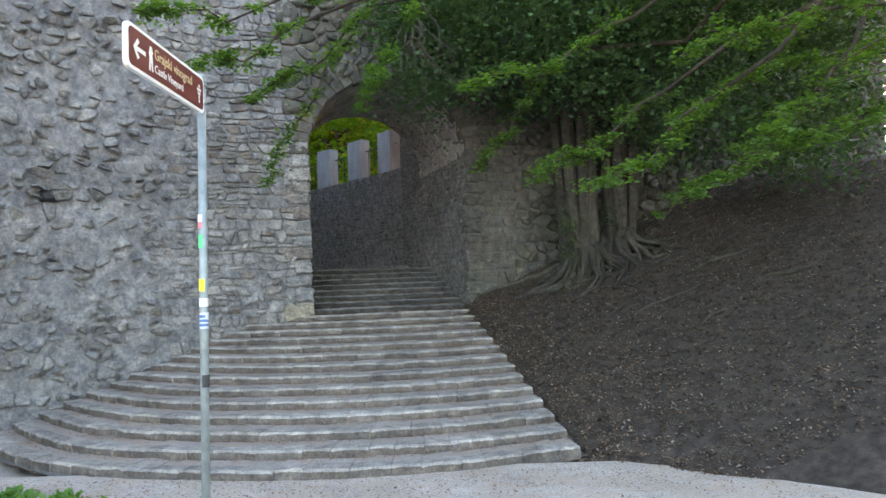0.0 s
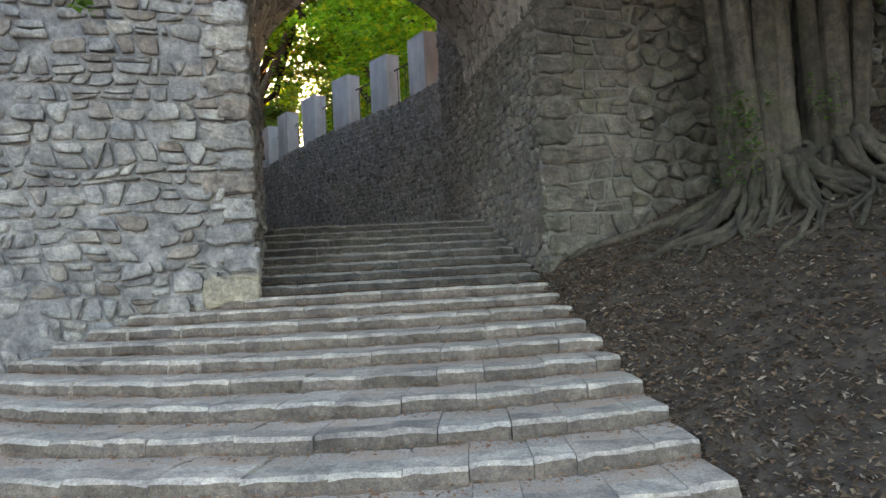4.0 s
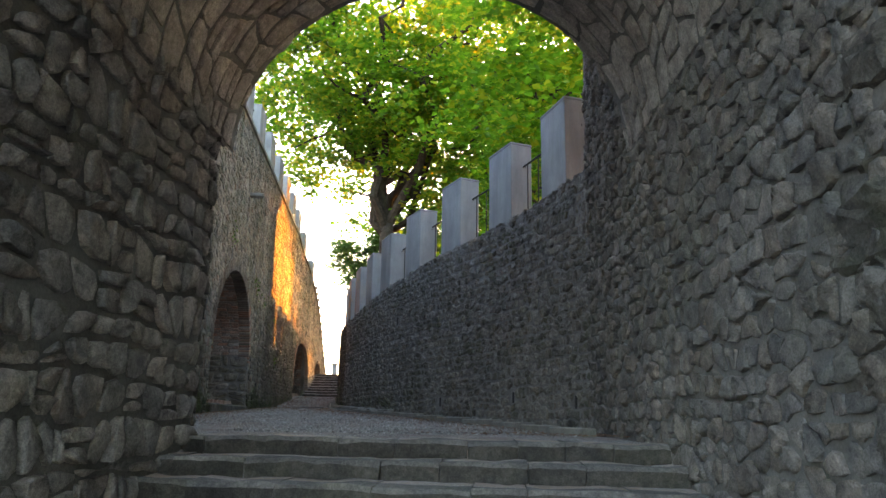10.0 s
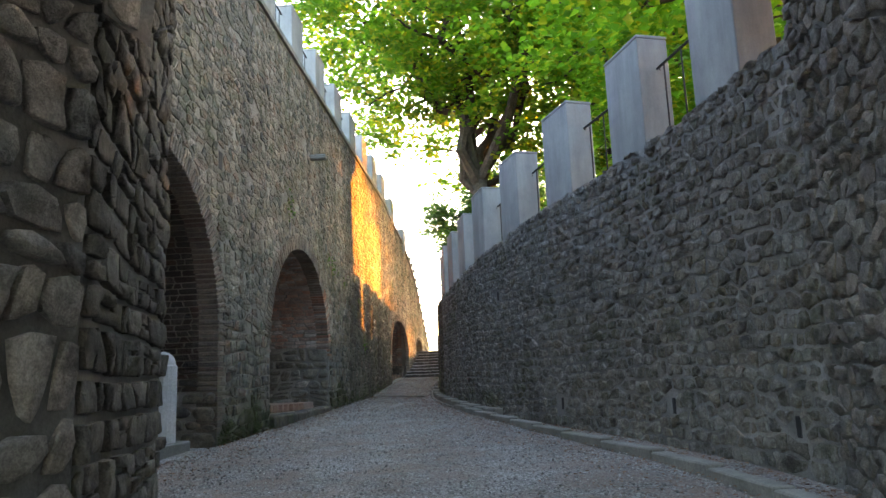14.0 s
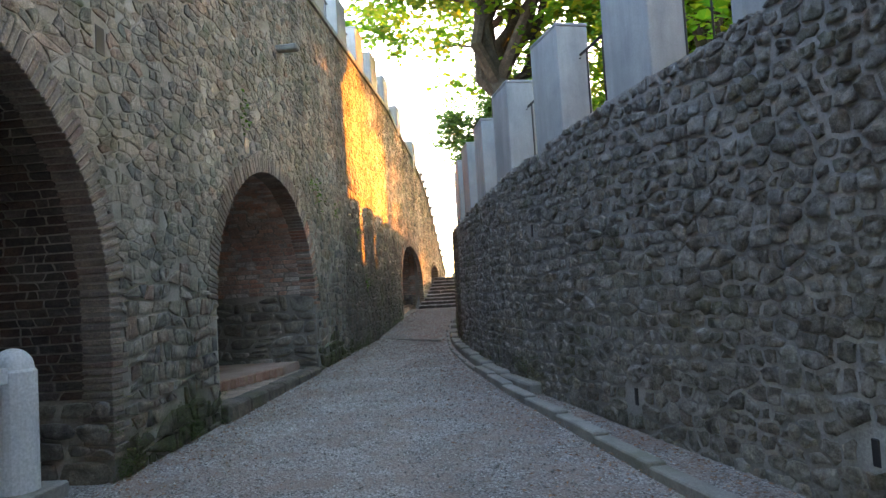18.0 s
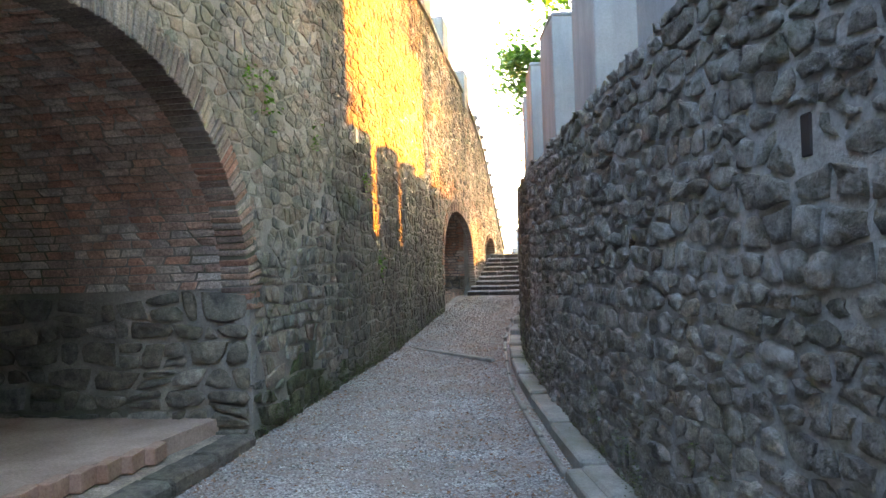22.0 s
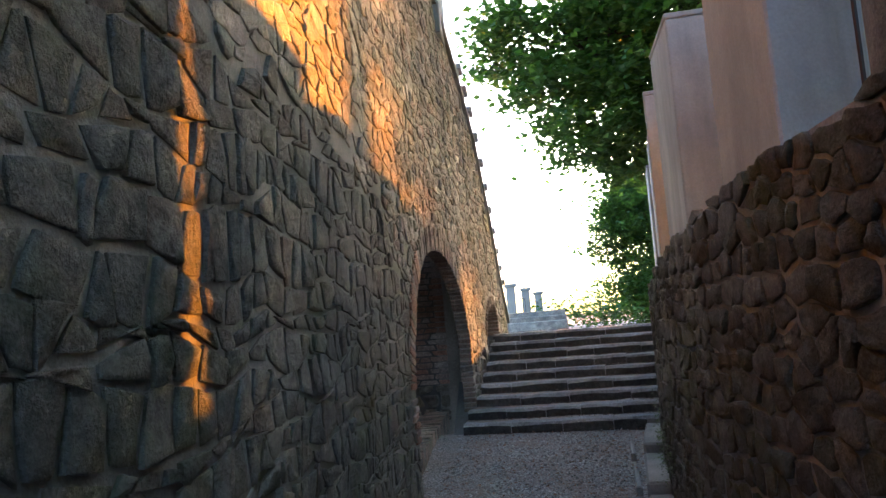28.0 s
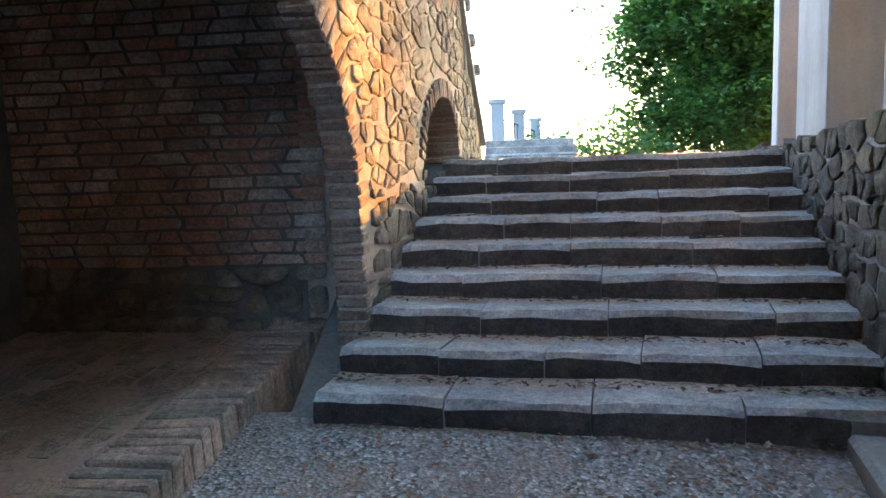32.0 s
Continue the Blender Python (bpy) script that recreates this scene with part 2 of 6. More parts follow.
rock_tunnel_side = rock("tunnel_polygons", [(0.27, 0.262, 0.255), (0.33, 0.318, 0.31), (0.22, 0.22, 0.22), (0.36, 0.335, 0.315), (0.28, 0.255, 0.235)], 0.1, 0.8, 0.9, 24.0, 0.9)
rock_mossy = rock("mossy_blocks", [(0.15, 0.143, 0.132), (0.185, 0.175, 0.16), (0.115, 0.112, 0.104), (0.155, 0.142, 0.128)], 0.35, 0.85, 0.92, 24.0, 1.0)
brick_red = rock("old_brick", [(0.36, 0.19, 0.135), (0.28, 0.16, 0.12), (0.42, 0.27, 0.2), (0.23, 0.165, 0.14), (0.4, 0.33, 0.28)], 0.15, 0.6, 0.9, 40.0, 0.5)
brick_worn = rock("worn_brick", [(0.23, 0.19, 0.165), (0.19, 0.165, 0.145), (0.26, 0.225, 0.19), (0.2, 0.15, 0.125), (0.29, 0.25, 0.21)], 0.3, 0.6, 0.9, 40.0, 0.5)
# much darker brick than niche_brick, for the first niche only
brick_dark = rock("dark_brick", [(0.09, 0.06, 0.05), (0.07, 0.06, 0.055), (0.11, 0.075, 0.06), (0.05, 0.047, 0.044), (0.1, 0.09, 0.08), (0.14, 0.12, 0.11)], 0.15, 0.7, 0.95, 40.0, 0.5)
brick_pave = rock("paving_brick", [(0.45, 0.34, 0.28), (0.4, 0.35, 0.3), (0.48, 0.37, 0.31), (0.36, 0.33, 0.28)], 0.35, 0.7, 0.95, 40.0, 0.5)
step_stone = rock("step_stone", [(0.39, 0.37, 0.35), (0.33, 0.31, 0.29), (0.43, 0.405, 0.385), (0.36, 0.33, 0.31), (0.3, 0.275, 0.26)], 0.0, 0.75, 0.85, 30.0, 0.35)
step_dark = rock("worn_step_stone", [(0.36, 0.36, 0.365), (0.31, 0.31, 0.315), (0.4, 0.4, 0.4)], 0.12, 0.5, 0.85, 30.0, 0.35)
step_grit = pebbled("step_grit", [(0.42, 0.39, 0.365), (0.34, 0.305, 0.28), (0.5, 0.47, 0.445), (0.38, 0.33, 0.29)], 70.0, (0.34, 0.25, 0.195), 0.7)
# steps inside the passage: grey stone, darkened in colour for the passage's shade
step_shade = rock("shaded_step_stone", [(0.18, 0.175, 0.17), (0.15, 0.147, 0.145), (0.2, 0.195, 0.19)], 0.1, 0.7, 0.85, 30.0, 0.5)
# brown hewn risers, with the shade of the upright faces in the colour
step_riser = rock("hewn_shaded_riser", [(0.19, 0.165, 0.15), (0.23, 0.2, 0.18), (0.16, 0.14, 0.125)], 0.08, 0.7, 0.95, 25.0, 0.8)
# same with deeper shade, for the passage and the upper stair
riser_dark = rock("dark_shaded_riser", [(0.085, 0.08, 0.076), (0.105, 0.1, 0.093), (0.07, 0.067, 0.065)], 0.12, 0.7, 0.95, 25.0, 0.8)
mortar_pale = rock("pale_mortar", [(0.26, 0.265, 0.28), (0.27, 0.272, 0.285)], 0.0, 0.9, 0.95, 16.0, 1.0)
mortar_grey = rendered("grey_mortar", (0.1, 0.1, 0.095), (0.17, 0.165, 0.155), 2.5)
mortar_mid = rendered("weathered_mortar", (0.2, 0.198, 0.195), (0.33, 0.325, 0.32), 3.0, relief=1.0)
mortar_damp = rendered("damp_brown_mortar", (0.15, 0.143, 0.13), (0.28, 0.265, 0.24), 1.6, relief=0.9, spots=(0.09, 0.095, 0.06), streak=0.5)
mortar_brown = rendered("brown_mortar", (0.2, 0.185, 0.16), (0.36, 0.335, 0.3), 1.2, relief=0.8, spots=(0.09, 0.095, 0.055), streak=0.7)


def streaked(name, dark, light):
    """Cast concrete with rain streaks and blotches."""
    m, t, b = nodes_of(name)
    g = t.nodes.new("ShaderNodeNewGeometry")
    k = t.nodes.new("ShaderNodeVectorMath")
    k.operation = "MULTIPLY"
    k.inputs[1].default_value = (3.2, 3.2, 0.5)
    t.links.new(g.outputs["Position"], k.inputs[0])
    n = add(t, "ShaderNodeTexNoise", Scale=1.0, Detail=5.0, Roughness=0.65)
    t.links.new(k.outputs[0], n.inputs["Vector"])
    c = ramp(t, n.outputs["Fac"], [(0.34, dark), (0.6, light)])
    c = mix(t, 0.5, c, ramp(t, noise_of(t, 1.7, 5, 0.7), [(0.35, (0.68, 0.68, 0.7)), (0.65, (1.12, 1.12, 1.1))]), "MULTIPLY")
    fine = noise_of(t, 70.0, 3, 0.6)
    c = mix(t, 0.3, c, ramp(t, fine, [(0.3, (0.7, 0.7, 0.7)), (0.7, (1.2, 1.2, 1.2))]), "MULTIPLY")
    t.links.new(c, b.inputs["Base Color"])
    b.inputs["Roughness"].default_value = 0.85
    b.inputs["Specular IOR Level"].default_value = 0.3
    bump(t, b, fine, 0.15, 0.01)
    return m


concrete = streaked("cast_concrete", (0.235, 0.244, 0.249), (0.325, 0.334, 0.336))
concrete_old = rendered("weathered_concrete", (0.17, 0.165, 0.15), (0.28, 0.27, 0.245), 2.5, relief=0.4, spots=(0.12, 0.12, 0.08))
concrete_white = rendered("pale_cast_stone", (0.55, 0.55, 0.55), (0.68, 0.68, 0.68), 2.0, relief=0.1)
gravel = pebbled("gravel", [(0.11, 0.105, 0.1), (0.28, 0.27, 0.265), (0.46, 0.445, 0.435), (0.19, 0.18, 0.175), (0.6, 0.585, 0.57), (0.33, 0.315, 0.305)], 62.0, (0.24, 0.185, 0.155), 1.0)
forecourt_mat = pebbled("trodden_gravel", [(0.52, 0.46, 0.41), (0.6, 0.54, 0.49), (0.66, 0.61, 0.56), (0.46, 0.4, 0.35)], 60.0, (0.46, 0.36, 0.28), 0.8)
dust = rendered("trodden_dust", (0.34, 0.235, 0.185), (0.5, 0.36, 0.29), 2.0, 0.95, 0.6)
pebble_mat = rock("pebble", [(0.2, 0.195, 0.19), (0.34, 0.33, 0.325), (0.5, 0.49, 0.48), (0.27, 0.25, 0.24), (0.6, 0.59, 0.58)], 0.0, 0.2)
soil = rendered("forest_soil", (0.026, 0.021, 0.018), (0.08, 0.064, 0.053), 6.0, 0.95, 1.0)
litter_mat = rock("leaf_litter", [(0.14, 0.09, 0.055), (0.22, 0.16, 0.11), (0.08, 0.055, 0.04), (0.36, 0.31, 0.26), (0.17, 0.1, 0.065), (0.06, 0.045, 0.035), (0.1, 0.07, 0.05)], 0.0, 0.3)
litter_red = rock("beech_litter", [(0.26, 0.13, 0.075), (0.32, 0.19, 0.12), (0.16, 0.09, 0.06), (0.38, 0.27, 0.19), (0.22, 0.12, 0.08)], 0.0, 0.3)
bark = rock("grey_bark", [(0.055, 0.045, 0.036), (0.07, 0.056, 0.045)], 0.2, 0.7, 0.95, 14.0, 1.0)
bark_pale = rock("yew_bark", [(0.07, 0.064, 0.055), (0.1, 0.09, 0.078), (0.08, 0.072, 0.062)], 0.25, 0.8, 0.95, 14.0, 1.0, 0.08)
leaf_maple = foliage("maple_leaves", [(0.05, 0.115, 0.02), (0.075, 0.155, 0.025), (0.1, 0.19, 0.03), (0.06, 0.13, 0.02), (0.13, 0.2, 0.03), (0.2, 0.2, 0.03)], 0.55)
# darker greens for crowns out of the sun, their shade put into the colour
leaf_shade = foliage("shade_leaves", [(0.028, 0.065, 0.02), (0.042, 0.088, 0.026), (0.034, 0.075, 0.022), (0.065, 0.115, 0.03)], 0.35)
leaf_beech = foliage("beech_leaves", [(0.055, 0.115, 0.028), (0.08, 0.15, 0.036), (0.1, 0.175, 0.042), (0.042, 0.088, 0.026)], 0.42)
leaf_dark = foliage("yew_needles", [(0.032, 0.07, 0.03), (0.046, 0.092, 0.034), (0.058, 0.115, 0.042)], 0.2)
grass_mat = foliage("grass_blades", [(0.06, 0.14, 0.03), (0.09, 0.2, 0.04), (0.12, 0.2, 0.05)], 0.3)
moss_mat = foliage("moss_tufts", [(0.05, 0.075, 0.02), (0.075, 0.1, 0.025), (0.04, 0.06, 0.02)], 0.1)
steel = plain("galvanised_steel", (0.27, 0.31, 0.31), 0.5, 0.4, 0.5)
iron = plain("dark_iron", (0.035, 0.035, 0.04), 0.5, 0.5, 0.3)
sign_brown = plain("sign_brown", (0.13, 0.028, 0.022), 0.45, 0.0, 0.15)
sign_white = plain("sign_white", (0.75, 0.74, 0.7), 0.5, 0.0, 0.1)


# ---- helpers ----
SMOOTH = {"mortar_face", "trunk", "limb", "root", "bough", "dome", "baluster", "pole"}


def part(name, bm, material, parent=None, label=""):
    me = bpy.data.meshes.new(name)
    if isinstance(bm, bmesh.types.BMesh):
        bm.to_mesh(me)
        bm.free()
    else:
        me.from_pydata([tuple(v) for v in bm[0]], [], bm[1])
    me.materials.append(material)
    if name in SMOOTH:
        me.polygons.foreach_set("use_smooth", [True] * len(me.polygons))
    elif name in ("stone", "stonework"):
        # the broken edge stays sharp, the face is rounded
        sharp = []
        for n in bm[2]:
            sharp += [False] * n + [True] * (3 * n)
        me.polygons.foreach_set("use_smooth", sharp)
    ob = new(name, me)
    if parent is not None:
        ob.parent = parent
        ob.matrix_parent_inverse = parent.matrix_basis.inverted()
    if label:
        ob["label"] = label
    return ob


def thing(name, at, label, category, group="", kind=""):
    ob = new(name)
    ob.empty_display_size = 0.2
    ob.location = at
    return tagged(ob, label, category, group, kind)


def box(bm, m, sx, sy, sz, bevel=0.0):
    r = bmesh.ops.create_cube(bm, size=1.0, matrix=m @ Matrix.Diagonal((sx, sy, sz, 1)))
    if bevel:
        es = list({e for v in r["verts"] for e in v.link_edges})
        bmesh.ops.bevel(bm, geom=es, offset=bevel, segments=1, affect="EDGES", profile=0.5)
    return bm


def slab(m, sx, sy, sz, bevel=0.01):
    return box(bmesh.new(), m, sx, sy, sz, bevel)


def rough_slab(m, sx, sy, sz, wob, cuts=3, bevel=0.015):
    """A hewn block with a worn, uneven outline."""
    bm = box(bmesh.new(), Matrix(), sx, sy, sz, bevel)
    bmesh.ops.subdivide_edges(bm, edges=[e for e in bm.edges if e.calc_length() > 0.12], cuts=cuts, use_grid_fill=True)
    ph = rng.random(3) * 50
    for v in bm.verts:
        v.co += Vector(noise.noise_vector(Vector(ph) + v.co * 6.0)) * wob * 0.8 + Vector(noise.noise_vector(Vector(ph) + v.co * 17.0)) * wob * 0.5 + Vector(noise.noise_vector(Vector(ph) + v.co * 43.0)) * wob * 0.25
    bmesh.ops.transform(bm, matrix=m, verts=bm.verts)
    return bm


def extrude_poly(pts, far):
    """A prism: pts are world points of one face, far is the vector to the other."""
    bm = bmesh.new()
    a = [bm.verts.new(p) for p in pts]
    f = bm.faces.new(a)
    r = bmesh.ops.extrude_face_region(bm, geom=[f])
    bmesh.ops.translate(bm, vec=far, verts=[v for v in r["geom"] if isinstance(v, bmesh.types.BMVert)])
    bmesh.ops.triangulate(bm, faces=[f for f in bm.faces if len(f.verts) > 4])
    bmesh.ops.recalc_face_normals(bm, faces=bm.faces[:])
    return bm


def strip(rows):
    """A sheet through rows of points."""
    vs, fs = [], []
    n = len(rows[0])
    for r in rows:
        vs += [tuple(p) for p in r]
    for i in range(len(rows) - 1):
        for j in range(n - 1):
            fs.append((i * n + j, i * n + j + 1, (i + 1) * n + j + 1, (i + 1) * n + j))
    return vs, fs


def table(x, tab):
    return float(np.interp(x, [a for a, _ in tab], [b for _, b in tab]))


def tube(points, radii, sides=8, ridges=0.0):
    vs, fs = [], []
    up = Vector((0.13, 0.21, 0.97))
    for i, (p, r) in enumerate(zip(points, radii)):
        a = Vector(points[min(i + 1, len(points) - 1)]) - Vector(points[max(i - 1, 0)])
        a.normalize()
        x = a.cross(up if abs(a.dot(up)) < 0.95 else Vector((1, 0, 0))).normalized()
        y = a.cross(x)
        for k in range(sides):
            w = 2 * math.pi * k / sides
            q = r * (1 + ridges * math.sin(5 * w + i * 0.5) + ridges * 0.6 * math.sin(9 * w + 1.3 + i * 0.3))
            vs.append(tuple(Vector(p) + (x * math.cos(w) + y * math.sin(w)) * q))
    for i in range(len(points) - 1):
        for k in range(sides):
            k2 = (k + 1) % sides
            fs.append((i * sides + k, i * sides + k2, (i + 1) * sides + k2, (i + 1) * sides + k))
    fs.append(tuple(range(sides))[::-1])
    fs.append(tuple((len(points) - 1) * sides + k for k in range(sides)))
    return vs, fs


def join(meshes):
    vs, fs = [], []
    for v, f in meshes:
        o = len(vs)
        vs += v
        fs += [tuple(i + o for i in q) for q in f]
    return vs, fs


# ---- rubble: stones laid in wavering courses on any surface ----
RING = [(-1, -1), (0, -1), (1, -1), (1, 0), (1, 1), (0, 1), (-1, 1), (-1, 0)]


def knob(surf, ring, proud, r, tilt, bulge):
    """A rough stone over an outline (u, v) of a surface: a buried foot, a broken edge, a shoulder and an uneven face."""
    n = len(ring)
    cu, cv = sum(p[0] for p in ring) / n, sum(p[1] for p in ring) / n
    wu, wv = max(0.06, max(abs(p[0] - cu) for p in ring)), max(0.05, max(abs(p[1] - cv) for p in ring))
    tu, tv = r.uniform(-tilt, tilt), r.uniform(-tilt, tilt)
    ph = r.uniform(0, 90)
    vs = []
    for scale, low, high in ((1.0, -0.05, -0.05), (0.99, 0.5, 0.85), (0.93, 0.82, 1.04), (0.5, 0.9, 1.06)):
        for u, v in ring:
            k = scale * (r.uniform(0.95, 1.03) if low > 0 else 1)
            u, v = cu + (u - cu) * k, cv + (v - cv) * k
            h = low if low < 0 else max(0.003, proud * (r.uniform(low, high) + tu * (u - cu) / wu + tv * (v - cv) / wv + bulge * noise.noise((u * 13 + ph, v * 13, ph)) + 0.7 * bulge * noise.noise((u * 31, v * 31 + ph, 3))))
            p, nn = surf(u, v)
            vs.append(p + nn * h)
    p, nn = surf(cu, cv)
    vs.append(p + nn * proud * r.uniform(0.8, 1.25))
    fs = []
    for o in (0, n, 2 * n):
        fs += [(o + k, o + (k + 1) % n, o + n + (k + 1) % n, o + n + k) for k in range(n)]
    fs += [(3 * n + k, 3 * n + (k + 1) % n, 4 * n) for k in range(n)]
    return vs, fs


def one_stone(surf, quad, proud, r, soft, tilt=0.3, bulge=0.5):
    """A stone between four corners (u, v) of a surface, its corners knocked off."""
    (a, b, c, d) = quad
    cu, cv = (a[0] + b[0] + c[0] + d[0]) / 4, (a[1] + b[1] + c[1] + d[1]) / 4
    ring = []
    for x, y in RING:
        p, q, e, g = (1 - x) * (1 - y) / 4, (1 + x) * (1 - y) / 4, (1 + x) * (1 + y) / 4, (1 - x) * (1 + y) / 4
        u = a[0] * p + b[0] * q + c[0] * e + d[0] * g
        v = a[1] * p + b[1] * q + c[1] * e + d[1] * g
        k = (1 - soft * r.uniform(0.3, 1.4)) if x and y else 1 + r.uniform(-0.12, 0.05)
        ring.append((cu + (u - cu) * k, cv + (v - cv) * k))
    return knob(surf, ring, proud, r, tilt, bulge)


def rubble(wall, surf, u0, u1, v0, v1, course, width, keep, material, proud=0.04, seed=1, wander=0.35, joint=0.012, soft=0.22, near=None, most=300, piece="stone", fill=1.0, flip=False, tilt=0.3, bulge=0.5, big=0.0, rag=0.0):
    """Lays stones on a wall. near: which of them lie close to the walk, and become pieces of their own."""
    r = np.random.default_rng(seed)
    singles, vs, fs = [], [], []
    rows = [v0]
    while rows[-1] < v1:
        rows.append(rows[-1] + r.uniform(*course))
    ph = r.uniform(0, 50)
    mean = (course[0] + course[1]) / 2

    def line(i, u):
        return rows[i] + mean * wander * (noise.noise((u * 1.1 / max(mean, 0.1) * 0.22, i * 3.7, ph)) + 0.5 * noise.noise((u * 2.9, i * 5.1, ph + 9)))

    for i in range(len(rows) - 1):
        u = u0
        lean = 0.0
        while u < u1:
            w = r.uniform(*width) * (1.0 if r.random() > 0.25 else 0.55)
            nl = r.uniform(-0.05, 0.05) * mean / 0.17
            if u1 - (u + w) < width[0] * 0.7:
                w, nl = u1 - u + 1e-4, 0.0
            quads = [((u + lean + joint, line(i, u) + joint), (u + w + nl - joint, line(i, u + w) + joint), (u + w - nl - joint, line(i + 1, u + w) - joint), (u - lean + joint, line(i + 1, u) - joint))]
            if r.random() < 0.35 and w > mean and rows[i + 1] - rows[i] > 0.19 and piece == "stone":
                (a, b, c, d) = quads[0]
                t = r.uniform(0.35, 0.65)
                e, g = (a[0] + (d[0] - a[0]) * t, a[1] + (d[1] - a[1]) * t), (b[0] + (c[0] - b[0]) * t, b[1] + (c[1] - b[1]) * t)
                quads = [(a, b, (g[0], g[1] - joint * 0.7), (e[0], e[1] - joint * 0.7)), ((e[0], e[1] + joint * 0.7), (g[0], g[1] + joint * 0.7), c, d)]
            if rag:
                quads = [[(pu + r.uniform(-rag, rag), pv + r.uniform(-rag, rag)) for pu, pv in q] for q in quads]
            for q in quads:
                mu, mv = (q[0][0] + q[2][0]) / 2, (q[0][1] + q[2][1]) / 2
                if keep(mu, mv) and r.random() < fill:
                    fit = []
                    for pu, pv in q:
                        for _ in range(4):
                            if keep(pu, pv):
                                break
                            pu, pv = mu + (pu - mu) * 0.72, mv + (pv - mv) * 0.72
                        fit.append((pu, pv))
                    grow = 1.0 + big * max(0.0, r.normal(0, 1))
                    v, f = one_stone(surf, fit, proud * r.uniform(0.55, 1.5) * grow, r, soft, tilt, bulge)
                    if flip:
                        f = [k[::-1] for k in f]
                    if near and len(singles) < most and near((q[0][0] + q[2][0]) / 2, (q[0][1] + q[2][1]) / 2):
                        singles.append((v, f))
                    else:
                        o = len(vs)
                        vs += v
                        fs += [tuple(j + o for j in k) for k in f]
            u += w
            lean = nl
    if vs:
        tagged(part(piece + "work", (vs, fs, [8] * (len(fs) // 32)), material, wall), kind="stuff")
    for v, f in singles:
        part(piece, (v, f, [8]), material, wall)


def broken_stone(surf, poly, proud, r, joint, tilt=0.45, bulge=0.5, blunt=0.1):
    """A broken stone over a polygon (u, v) of a surface, its corners blunted."""
    n = len(poly)
    cu, cv = sum(p[0] for p in poly) / n, sum(p[1] for p in poly) / n
    joint = joint * r.uniform(0.4, 3.0)
    ring = []
    for k in range(n):
        (a, b), (c, d), (e, g) = poly[k - 1], poly[k], poly[(k + 1) % n]
        u, v = (1 - 2 * blunt) * c + blunt * (a + e) - cu, (1 - 2 * blunt) * d + blunt * (b + g) - cv
        q = max(0.3, 1 - joint / max(0.03, math.hypot(u, v)))
        ring.append((cu + u * q, cv + v * q))
    return knob(surf, ring, proud, r, tilt, bulge)


